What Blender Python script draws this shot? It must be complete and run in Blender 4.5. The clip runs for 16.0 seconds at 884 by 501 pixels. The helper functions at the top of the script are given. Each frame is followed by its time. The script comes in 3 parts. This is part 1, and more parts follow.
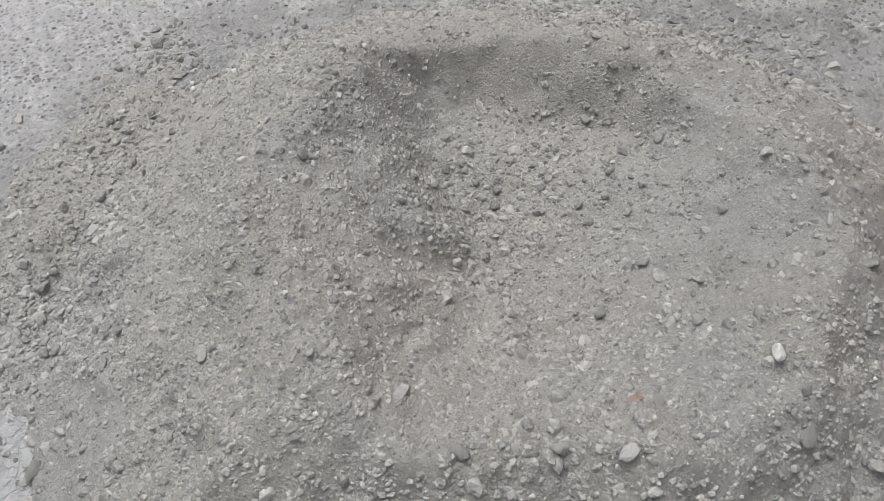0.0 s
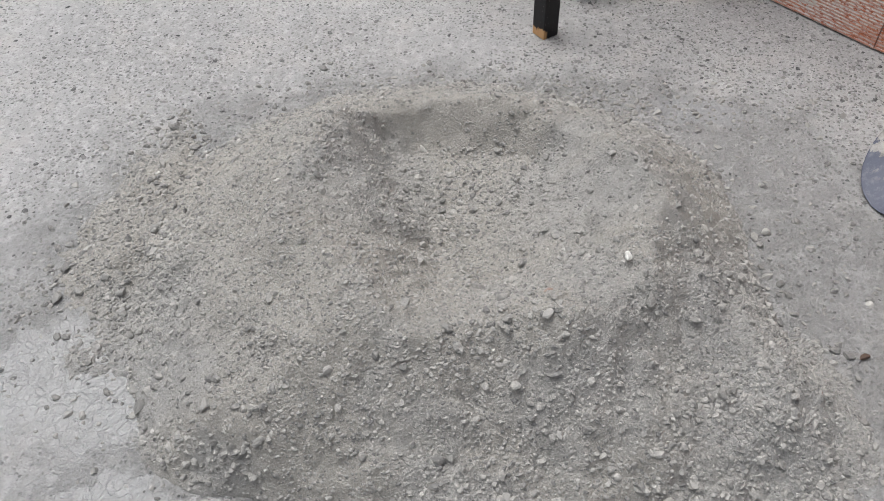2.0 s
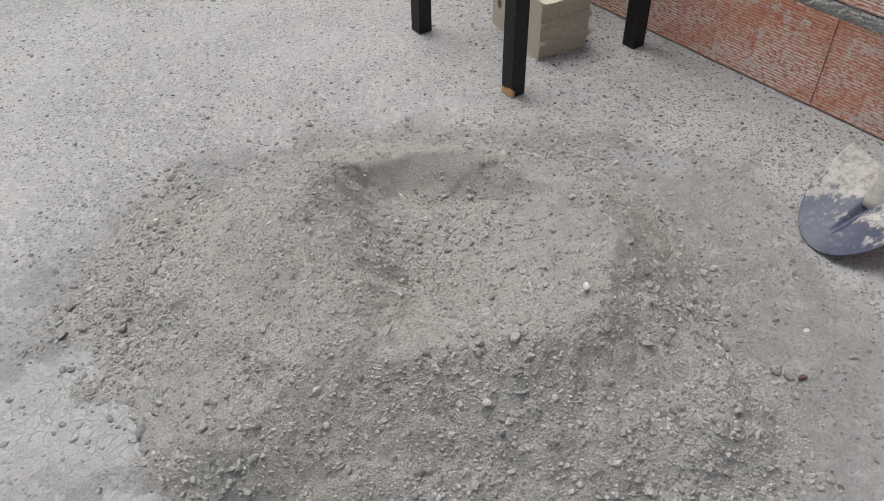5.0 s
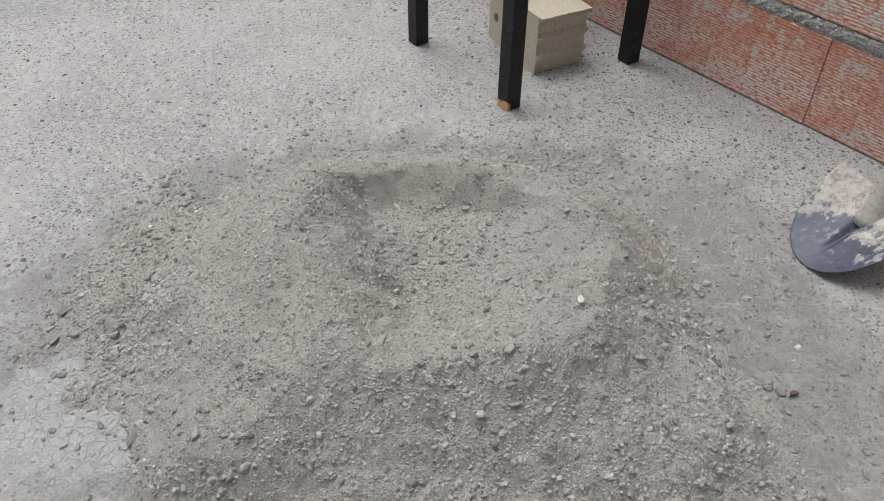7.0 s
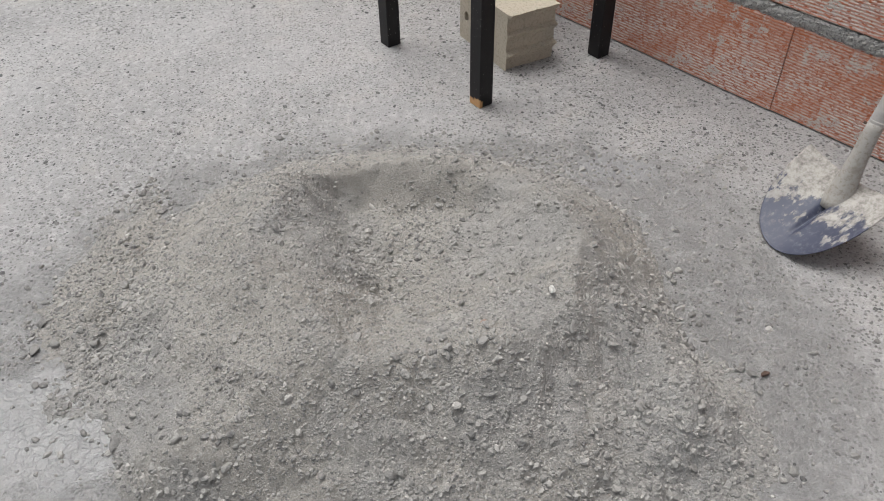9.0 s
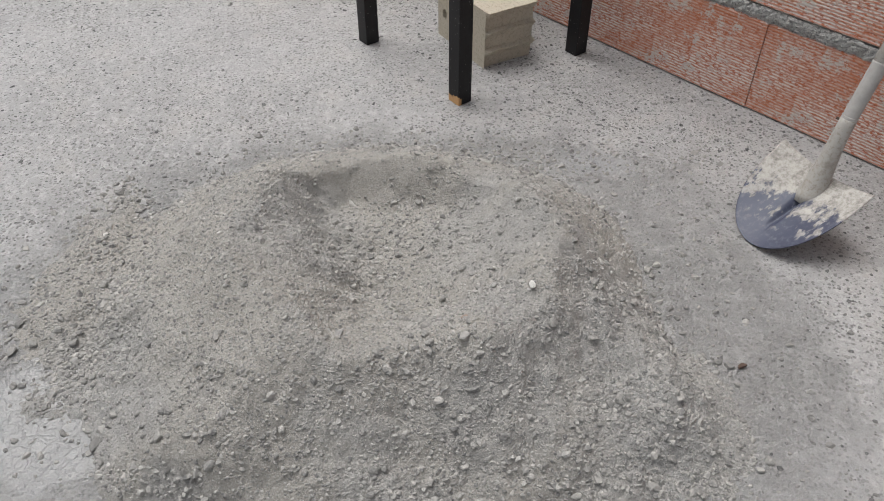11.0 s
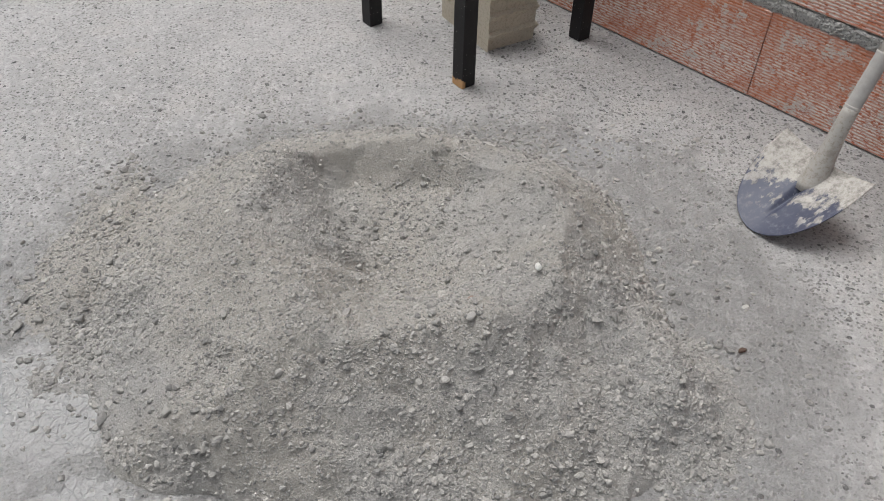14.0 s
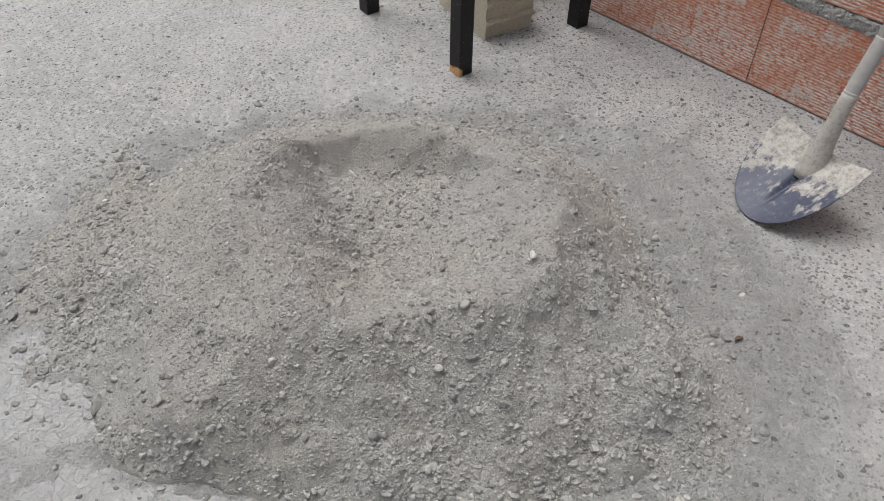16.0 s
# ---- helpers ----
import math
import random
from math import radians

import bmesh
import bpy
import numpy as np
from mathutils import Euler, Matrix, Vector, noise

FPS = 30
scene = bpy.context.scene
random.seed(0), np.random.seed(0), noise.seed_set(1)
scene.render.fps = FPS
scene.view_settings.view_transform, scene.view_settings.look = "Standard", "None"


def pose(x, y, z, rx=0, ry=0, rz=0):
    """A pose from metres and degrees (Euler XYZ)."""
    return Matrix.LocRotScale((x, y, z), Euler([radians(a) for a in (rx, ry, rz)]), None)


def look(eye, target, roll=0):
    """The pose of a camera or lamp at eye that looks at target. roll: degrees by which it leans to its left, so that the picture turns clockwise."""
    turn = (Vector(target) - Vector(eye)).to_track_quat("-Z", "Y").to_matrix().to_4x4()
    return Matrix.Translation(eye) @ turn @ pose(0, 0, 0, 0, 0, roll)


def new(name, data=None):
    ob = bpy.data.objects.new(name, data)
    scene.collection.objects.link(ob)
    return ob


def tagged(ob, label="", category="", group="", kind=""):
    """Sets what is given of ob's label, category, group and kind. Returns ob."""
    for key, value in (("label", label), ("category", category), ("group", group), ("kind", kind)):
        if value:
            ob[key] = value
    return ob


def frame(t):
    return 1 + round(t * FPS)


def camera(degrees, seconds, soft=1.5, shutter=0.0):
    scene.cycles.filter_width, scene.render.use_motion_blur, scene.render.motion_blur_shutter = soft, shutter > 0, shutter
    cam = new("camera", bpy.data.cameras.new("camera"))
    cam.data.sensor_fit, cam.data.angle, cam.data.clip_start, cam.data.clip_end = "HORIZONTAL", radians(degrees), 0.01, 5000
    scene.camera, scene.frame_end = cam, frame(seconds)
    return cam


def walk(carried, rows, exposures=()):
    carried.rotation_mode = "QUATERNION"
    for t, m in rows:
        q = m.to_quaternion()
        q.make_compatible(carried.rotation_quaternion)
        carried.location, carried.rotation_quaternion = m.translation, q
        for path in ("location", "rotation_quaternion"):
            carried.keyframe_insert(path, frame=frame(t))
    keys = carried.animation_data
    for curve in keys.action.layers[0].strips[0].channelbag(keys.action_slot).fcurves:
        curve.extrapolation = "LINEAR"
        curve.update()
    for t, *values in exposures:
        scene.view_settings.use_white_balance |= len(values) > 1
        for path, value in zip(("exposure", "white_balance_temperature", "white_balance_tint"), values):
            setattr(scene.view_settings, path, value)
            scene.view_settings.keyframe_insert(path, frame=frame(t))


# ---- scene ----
cam = camera(58.5, 16.0, soft=0.6)
PATH = [
    (0, (-0.009, -1.299, 0.849), (-0.428, -0.221, -0.783), -6.6),
    (0.2, (-0.019, -1.325, 0.861), (-0.262, -0.711, -0.080), -5.7),
    (0.3, (-0.019, -1.341, 0.869), (-0.263, -0.727, -0.073), -5.2),
    (0.5, (-0.014, -1.384, 0.882), (-0.433, -0.307, -0.75), -4.2),
    (0.6, (-0.009, -1.407, 0.903), (-0.245, -0.789, -0.037), -4.1),
    (0.7, (-0.002, -1.439, 0.911), (-0.235, -0.805, -0.020), -4.1),
    (0.8, (0.003, -1.479, 0.930), (-0.219, -0.826, 0.010), -4.2),
    (0.9, (0.007, -1.512, 0.952), (-0.210, -0.853, 0.035), -5.5),
    (1, (0.007, -1.551, 0.967), (-0.362, -0.382, -0.613), -6.3),
    (1.1, (0.013, -1.584, 0.985), (-0.192, -0.900, 0.083), -6.6),
    (1.2, (0.015, -1.614, 1.000), (-0.175, -0.914, 0.107), -5.8),
    (1.3, (0.013, -1.642, 1.015), (-0.160, -0.924, 0.133), -4.8),
    (1.5, (0.006, -1.681, 1.048), (-0.238, -0.391, -0.461), -2.8),
    (2, (0.004, -1.734, 1.077), (-0.22, -0.387, -0.384), -2.3),
    (2.5, (-0.006, -1.789, 1.104), (-0.221, -0.413, -0.331), -1.9),
    (3, (0.0, -1.839, 1.128), (-0.217, -0.401, -0.244), -1.7),
    (3.5, (0.02, -1.841, 1.13), (-0.186, -0.395, -0.237), -1.5),
    (4, (0.023, -1.847, 1.139), (-0.172, -0.393, -0.22), -1.3),
    (4.5, (0.016, -1.858, 1.147), (-0.166, -0.394, -0.204), -1.0),
    (4.7, (0.023, -1.854, 1.144), (-0.158, -0.397, -0.214), -1.2),
    (7, (0.015, -1.858, 1.145), (-0.143, -0.378, -0.19), 0.4),
    (7.5, (0.009, -1.866, 1.146), (-0.154, -0.383, -0.185), 0.4),
    (8, (0.026, -1.873, 1.148), (-0.126, -0.388, -0.183), 0.1),
    (8.5, (0.038, -1.881, 1.154), (-0.103, -0.396, -0.179), -0.7),
    (9, (0.046, -1.877, 1.154), (-0.085, -0.393, -0.181), -1.1),
    (9.5, (0.053, -1.874, 1.156), (-0.06, -0.392, -0.182), -1.0),
    (12, (0.038, -1.891, 1.154), (-0.029, -0.405, -0.183), 0.2),
    (12.5, (0.04, -1.888, 1.156), (-0.023, -0.413, -0.193), 0.5),
    (13, (0.035, -1.892, 1.155), (-0.021, -0.421, -0.198), 0.8),
    (13.5, (0.025, -1.902, 1.153), (-0.03, -0.441, -0.211), 1.1),
    (14, (0.018, -1.899, 1.156), (-0.038, -0.438, -0.208), 1.2),
    (14.5, (0.023, -1.899, 1.154), (-0.046, -0.438, -0.211), 0.8),
    (15, (0.024, -1.898, 1.15), (-0.047, -0.443, -0.22), 0.7),
    (15.5, (0.034, -1.899, 1.15), (-0.037, -0.454, -0.231), 0.8),
    (16, (0.033, -1.896, 1.149), (-0.029, -0.452, -0.233), 0.9),
]
walk(cam, [(t, look(e, a, r)) for t, e, a, r in PATH], exposures=[(0, 0.12, 6230, 10), (1.5, 0.13, 6230, 10), (3, -0.02, 6330, 10), (16, -0.02, 6350, 10)])

# ---- world, sun and exposure ----
world = bpy.data.worlds.new("overcast_sky")
scene.world = world
world.use_nodes = True
wn = world.node_tree
sky = wn.nodes.new("ShaderNodeTexSky")
sky.sky_type = "NISHITA"
sky.sun_disc = False
sky.sun_elevation, sky.sun_rotation = radians(71), radians(310)
sky.air_density, sky.dust_density, sky.ozone_density = 1.0, 6.0, 1.0
hs = wn.nodes.new("ShaderNodeHueSaturation")
hs.inputs["Saturation"].default_value = 0.3
wn.links.new(sky.outputs[0], hs.inputs["Color"])
wn.links.new(hs.outputs[0], wn.nodes["Background"].inputs[0])
wn.nodes["Background"].inputs[1].default_value = 0.15
sun_data = bpy.data.lights.new("sun", "SUN")
sun_data.energy, sun_data.angle, sun_data.color = 1.75, radians(38), (1.0, 0.99, 0.98)
sun = new("sun", sun_data)
sun.matrix_world = look((-1.0, 0.45, 4.0), (0, -0.4, 0))

# ---- materials ----


class Net:
    """A small builder for node materials."""

    def __init__(self, name, rough=0.9, metal=0.0):
        self.m = bpy.data.materials.new(name)
        self.m.use_nodes = True
        self.t = self.m.node_tree
        self.b = self.t.nodes["Principled BSDF"]
        self.b.inputs["Roughness"].default_value = rough
        self.b.inputs["Metallic"].default_value = metal
        self.b.inputs["Specular IOR Level"].default_value = 0.3
        self.co = self.t.nodes.new("ShaderNodeTexCoord").outputs["Object"]

    def put(self, sock, v):
        if isinstance(v, bpy.types.NodeSocket):
            self.t.links.new(v, sock)
        elif isinstance(v, tuple) and len(v) == 3 and sock.type == "RGBA":
            sock.default_value = (*v, 1)
        else:
            sock.default_value = v

    def noise(self, scale, detail=4.0, rough=0.6, co=None, stretch=None, color=False):
        n = self.t.nodes.new("ShaderNodeTexNoise")
        c = co or self.co
        if stretch:
            mp = self.t.nodes.new("ShaderNodeMapping")
            mp.inputs["Scale"].default_value = stretch
            self.put(mp.inputs["Vector"], c)
            c = mp.outputs[0]
        self.put(n.inputs["Vector"], c)
        n.inputs["Scale"].default_value, n.inputs["Detail"].default_value, n.inputs["Roughness"].default_value = scale, detail, rough
        return n.outputs["Color" if color else "Fac"]

    def cells(self, scale, feature="F1", out="Distance", co=None, rand=1.0):
        n = self.t.nodes.new("ShaderNodeTexVoronoi")
        n.feature = feature
        self.put(n.inputs["Vector"], co or self.co)
        n.inputs["Scale"].default_value, n.inputs["Randomness"].default_value = scale, rand
        return n.outputs[out]

    def step(self, v, lo, hi, a=0.0, b=1.0):
        n = self.t.nodes.new("ShaderNodeMapRange")
        n.interpolation_type = "SMOOTHSTEP"
        for i, x in enumerate((v, lo, hi, a, b)):
            self.put(n.inputs[i], x)
        return n.outputs[0]

    def mix(self, f, a, b, how="MIX"):
        n = self.t.nodes.new("ShaderNodeMix")
        n.data_type, n.blend_type = "RGBA", how
        self.put(n.inputs[0], f)
        self.put(n.inputs[6], a)
        self.put(n.inputs[7], b)
        return n.outputs[2]

    def calc(self, op, a, b=0.0, clamp=False):
        n = self.t.nodes.new("ShaderNodeMath")
        n.operation, n.use_clamp = op, clamp
        self.put(n.inputs[0], a)
        self.put(n.inputs[1], b)
        return n.outputs[0]

    def vec(self, op, a, b):
        n = self.t.nodes.new("ShaderNodeVectorMath")
        n.operation = op
        self.put(n.inputs[0], a)
        self.put(n.inputs[1], b)
        return n.outputs["Value" if op in ("LENGTH", "DISTANCE") else "Vector"]

    def xyz(self, i):
        n = self.t.nodes.new("ShaderNodeSeparateXYZ")
        self.put(n.inputs[0], self.co)
        return n.outputs[i]

    def island(self):
        return self.t.nodes.new("ShaderNodeNewGeometry").outputs["Random Per Island"]

    def each(self):
        return self.t.nodes.new("ShaderNodeObjectInfo").outputs["Random"]

    def spot(self, x, y, rx, ry, soft=0.25, warp=None):
        """1 inside an uneven oval on the ground, 0 outside."""
        c = warp or self.co
        d = self.vec("LENGTH", self.vec("MULTIPLY", self.vec("SUBTRACT", c, (x, y, 0.0)), (1 / rx, 1 / ry, 0.0)), (0.0, 0.0, 0.0))
        return self.step(d, 1 + soft, 1 - soft)

    def warped(self, amount, scale):
        w = self.vec("SUBTRACT", self.noise(scale, 5, 0.65, color=True), (0.5, 0.5, 0.5))
        return self.vec("ADD", self.co, self.vec("MULTIPLY", w, (amount, amount, amount)))

    def done(self, color, bump=None, strength=0.5, dist=0.002, rough=None):
        self.put(self.b.inputs["Base Color"], color)
        if rough is not None:
            self.put(self.b.inputs["Roughness"], rough)
        if bump is not None:
            n = self.t.nodes.new("ShaderNodeBump")
            n.inputs["Strength"].default_value, n.inputs["Distance"].default_value = strength, dist
            self.put(n.inputs["Height"], bump)
            self.put(self.b.inputs["Normal"], n.outputs[0])
        return self.m


def soil_material():
    n = Net("sand_and_gravel", 0.95)
    w = n.warped(0.25, 6)
    grey = n.step(n.noise(2.6, 5, 0.65), 0.47, 0.6, 0, 0.8)
    for x, y, rx, ry in ((-0.3, -0.72, 0.1, 0.17), (0.42, -1.02, 0.2, 0.34), (-0.62, -1.1, 0.16, 0.2), (0.2, -0.33, 0.4, 0.07)):
        grey = n.calc("MAXIMUM", grey, n.spot(x, y, rx, ry, 0.35, w))
    c = n.mix(grey, (0.365, 0.343, 0.304), (0.345, 0.336, 0.317))
    c = n.mix(n.step(n.noise(9, 4), 0.45, 0.75, 0, 0.5), c, (0.39, 0.368, 0.328))
    # paler where it has dried, and fine streaks of what ran down
    c = n.mix(n.step(n.noise(38, 5, 0.7), 0.5, 0.72, 0, 0.4), c, (0.29, 0.272, 0.243))
    c = n.mix(n.step(n.noise(120, 4, 0.7), 0.52, 0.66, 0.0, 0.45), c, (0.49, 0.468, 0.428))
    c = n.mix(n.step(n.noise(75, 5, 0.75, stretch=(1.2, 1, 1)), 0.55, 0.66, 0.0, 0.4), c, (0.24, 0.228, 0.207))
    c = n.mix(n.step(n.noise(420, 3, 0.7), 0.5, 0.68, 0.0, 0.6), c, (0.58, 0.555, 0.51))
    # dark specks coloured in as the shadowed gaps between grains
    c = n.mix(n.step(n.noise(340, 3, 0.75, stretch=(1, 1.3, 1)), 0.53, 0.68, 0.0, 0.55), c, (0.15, 0.143, 0.129))
    bump = n.calc("ADD", n.calc("MULTIPLY", n.noise(190, 6, 0.8), 1.6), n.calc("MULTIPLY", n.cells(300), -0.3))
    return n.done(c, bump, 1.0, 0.0038)


def stone_material():
    n = Net("river_stone", 0.85)
    r = n.island()
    c = n.mix(n.step(r, 0.0, 0.95), (0.17, 0.166, 0.157), (0.375, 0.362, 0.333))
    c = n.mix(n.step(r, 0.985, 0.995), c, (0.5, 0.48, 0.44))
    c = n.mix(n.step(n.noise(110, 5, 0.7), 0.42, 0.66, 0, 0.7), c, (0.41, 0.39, 0.352))
    return n.done(c, n.noise(400, 5, 0.75), 0.8, 0.002)


def loose_stone_material(name, dark, light, rough=0.8, dust=0.7):
    n = Net(name, rough)
    c = n.mix(n.each(), dark, light)
    c = n.mix(n.step(n.noise(90, 5, 0.7), 0.4, 0.72, 0, 0.55), c, (0.32, 0.305, 0.27))
    c = n.mix(n.step(n.noise(420, 3, 0.7), 0.55, 0.75, 0, 0.45), c, tuple(0.55 * v for v in dark))
    # dust lying on the stone
    c = n.mix(n.step(n.noise(45, 6, 0.75), 0.46, 0.62, 0, dust), c, (0.38, 0.362, 0.328))
    return n.done(c, n.calc("ADD", n.noise(160, 5, 0.7), n.calc("MULTIPLY", n.noise(600, 2), 0.5)), 0.8, 0.0022)


def floor_material():
    n = Net("worn_concrete", 0.92)
    c = n.mix(n.step(n.noise(1.7, 5), 0.35, 0.68), (0.4, 0.391, 0.376), (0.485, 0.476, 0.459))
    c = n.mix(n.step(n.noise(6.5, 5, 0.65), 0.48, 0.7, 0, 0.5), c, (0.52, 0.49, 0.445))
    c = n.mix(n.step(n.noise(30, 5, 0.7), 0.46, 0.7, 0, 0.45), c, (0.43, 0.42, 0.4))
    c = n.mix(n.step(n.noise(48, 5, 0.7), 0.48, 0.62, 0, 0.75), c, (0.565, 0.555, 0.537))
    c = n.mix(n.step(n.noise(95, 5, 0.75), 0.54, 0.64, 0, 0.6), c, (0.3, 0.292, 0.277))
    worn = n.step(n.noise(4.2, 4), 0.36, 0.6, 0.45, 1.0)
    smooth = None
    w = n.warped(0.34, 8)
    for x, y, rx, ry in ((-0.72, -1.13, 0.2, 0.12), (-0.4, -1.29, 0.11, 0.035), (-0.62, -1.33, 0.17, 0.06)):
        s = n.spot(x, y, rx, ry, 0.3, w)
        smooth = s if smooth is None else n.calc("MAXIMUM", smooth, s)
    bare = n.calc("MULTIPLY", worn, n.calc("SUBTRACT", 1.0, smooth))
    pits = n.step(n.cells(105), 0.42, 0.24)
    picked = n.step(n.noise(75, 2), 0.4, 0.46)
    pits = n.calc("MULTIPLY", n.calc("MULTIPLY", pits, picked), bare)
    c = n.mix(n.calc("MULTIPLY", pits, 0.85), c, n.mix(n.noise(33, 1), (0.13, 0.128, 0.125), (0.29, 0.28, 0.262)))
    c = n.mix(n.calc("MULTIPLY", n.step(n.noise(240, 3, 0.75), 0.52, 0.64, 0, 0.65), bare), c, (0.3, 0.29, 0.272))
    c = n.mix(n.step(smooth, 0.2, 1, 0, 0.85), c, n.mix(n.noise(14, 5), (0.45, 0.444, 0.43), (0.57, 0.563, 0.548)))
    # dust spilled round the heap
    w2 = n.warped(0.34, 8)
    dust = n.spot(-0.1, -0.82, 0.84, 0.69, 0.09, w2)
    for x, y, rx, ry, k in ((0.18, -0.3, 0.42, 0.15, 1.0), (0.55, -1.0, 0.2, 0.45, 0.6), (-0.84, -0.9, 0.15, 0.14, 0.55), (0.48, -0.55, 0.2, 0.26, 0.75)):
        dust = n.calc("MAXIMUM", dust, n.calc("MULTIPLY", n.spot(x, y, rx, ry, 0.22, w2), k))
    dust = n.calc("MULTIPLY", dust, n.step(n.noise(20, 6, 0.75), 0.34, 0.62, 0.35, 1.0))
    dust = n.calc("MULTIPLY", dust, n.step(smooth, 0.3, 1.0, 1.0, 0.25))
    speckled = n.mix(n.noise(60, 5, 0.7), (0.255, 0.249, 0.236), (0.4, 0.391, 0.373))
    speckled = n.mix(n.step(n.noise(330, 3, 0.75), 0.52, 0.68, 0, 0.6), speckled, (0.17, 0.166, 0.156))
    speckled = n.mix(n.step(n.noise(410, 3, 0.7), 0.54, 0.7, 0, 0.6), speckled, (0.54, 0.53, 0.51))
    speckled = n.mix(n.step(n.noise(7, 5, 0.65), 0.5, 0.62, 0, 0.3), speckled, (0.43, 0.42, 0.405))
    c = n.mix(n.calc("MULTIPLY", dust, 0.9), c, speckled)
    pale = n.calc("MULTIPLY", n.spot(0.345, -0.25, 0.1, 0.06, 0.3, n.warped(0.16, 8)), n.step(n.noise(40, 5, 0.7), 0.35, 0.6, 0.45, 0.85))
    c = n.mix(pale, c, (0.43, 0.428, 0.42))
    # cracked skin of the smooth patches
    crack = n.calc("MULTIPLY", n.step(n.cells(46, "DISTANCE_TO_EDGE", co=n.warped(0.05, 26)), 0.0, 0.1), n.calc("MULTIPLY", smooth, n.step(n.xyz(0), -0.4, -0.55)))
    bump = n.calc("ADD", n.calc("MULTIPLY", n.noise(120, 6, 0.72), 1.5), n.calc("MULTIPLY", pits, -0.5))
    bump = n.calc("ADD", bump, n.calc("MULTIPLY", crack, 0.45))
    return n.done(c, n.calc("ADD", bump, n.calc("MULTIPLY", dust, n.calc("MULTIPLY", n.noise(85, 5, 0.75), 2.2))), 1.0, 0.006)


def pebble_material():
    n = Net("set_pebble", 0.75)
    r = n.island()
    c = n.mix(r, (0.07, 0.069, 0.067), (0.32, 0.31, 0.29))
    c = n.mix(n.step(n.noise(200, 4, 0.7), 0.45, 0.75, 0, 0.5), c, (0.42, 0.41, 0.39))
    return n.done(c, n.noise(500, 3), 0.3, 0.001)


def brick_material():
    n = Net("ribbed_terracotta", 0.85)
    r = n.each()
    c = n.mix(r, (0.5, 0.155, 0.068), (0.56, 0.19, 0.09))
    c = n.mix(n.step(n.noise(5, 5, 0.65), 0.4, 0.7, 0, 0.6), c, (0.4, 0.13, 0.075))
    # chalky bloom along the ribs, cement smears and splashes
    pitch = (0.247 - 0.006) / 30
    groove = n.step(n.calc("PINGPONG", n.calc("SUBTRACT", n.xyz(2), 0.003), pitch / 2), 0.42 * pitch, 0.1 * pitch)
    speck = n.step(n.noise(105, 5, 0.75, stretch=(0.6, 1, 1.3)), 0.4, 0.52)
    field = n.step(n.noise(5.5, 4, 0.6), 0.36, 0.58, 0.4, 1.0)
    low = n.step(n.xyz(2), 0.24, 0.06, 0.6, 1.0)
    bloom = n.calc("MULTIPLY", n.calc("MULTIPLY", speck, field), n.calc("MULTIPLY", low, n.step(groove, 0, 1, 0.35, 1.0)))
    # groove shade put into the colour: brick darkened in each rib's recess
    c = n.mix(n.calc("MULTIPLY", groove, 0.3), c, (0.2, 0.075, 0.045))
    c = n.mix(n.calc("MULTIPLY", bloom, 0.95), c, (0.74, 0.68, 0.62))
    smear = n.step(n.noise(13, 6, 0.7), 0.54, 0.6)
    c = n.mix(n.calc("MULTIPLY", smear, n.step(speck, 0, 1, 0.1, 0.85)), c, (0.58, 0.54, 0.49))
    c = n.mix(n.step(n.noise(240, 4, 0.7), 0.55, 0.78, 0, 0.5), c, (0.24, 0.085, 0.05))
    bump = n.calc("ADD", n.noise(180, 5, 0.7), n.calc("MULTIPLY", smear, 0.8))
    return n.done(c, n.calc("ADD", bump, n.calc("MULTIPLY", n.noise(60, 4, 0.7), 1.2)), 0.5, 0.002)


def mortar_material():
    n = Net("cement_mortar", 0.95)
    c = n.mix(n.noise(40, 5, 0.7), (0.46, 0.445, 0.415), (0.68, 0.665, 0.63))
    c = n.mix(n.step(n.noise(150, 4, 0.75), 0.5, 0.62, 0, 0.7), c, (0.17, 0.165, 0.152))
    return n.done(c, n.noise(260, 6, 0.9), 1.0, 0.008)


def block_material():
    n = Net("tan_concrete_block", 0.95)
    c = n.mix(n.noise(9, 5), (0.46, 0.402, 0.31), (0.56, 0.502, 0.4))
    c = n.mix(n.step(n.noise(120, 5, 0.75), 0.45, 0.7, 0, 0.6), c, (0.27, 0.235, 0.18))
    c = n.mix(n.step(n.noise(4, 3), 0.5, 0.75, 0, 0.4), c, (0.3, 0.285, 0.255))
    return n.done(c, n.noise(210, 6, 0.8), 0.8, 0.003)


def black_paint(name, chipped=False):
    n = Net(name, 0.5)
    c = n.mix(n.noise(60, 4), (0.006, 0.0055, 0.0065), (0.013, 0.012, 0.013))
    c = n.mix(n.step(n.noise(210, 2), 0.7, 0.73, 0, 0.8), c, (0.5, 0.48, 0.44))
    c = n.mix(n.step(n.noise(14, 5), 0.5, 0.8, 0, 0.06), c, (0.3, 0.28, 0.25))
    if chipped:
        z = n.calc("ADD", n.xyz(2), n.calc("MULTIPLY", n.noise(55, 4), 0.035))
        side = n.step(n.xyz(0), 0.013, 0.006)
        wood = n.mix(n.noise(90, 4, stretch=(1, 1, 0.15)), (0.42, 0.22, 0.09), (0.6, 0.37, 0.17))
        c = n.mix(n.calc("MULTIPLY", n.step(z, 0.042, 0.038), side), c, wood)
    return n.done(c, n.noise(90, 4), 0.12, 0.001)


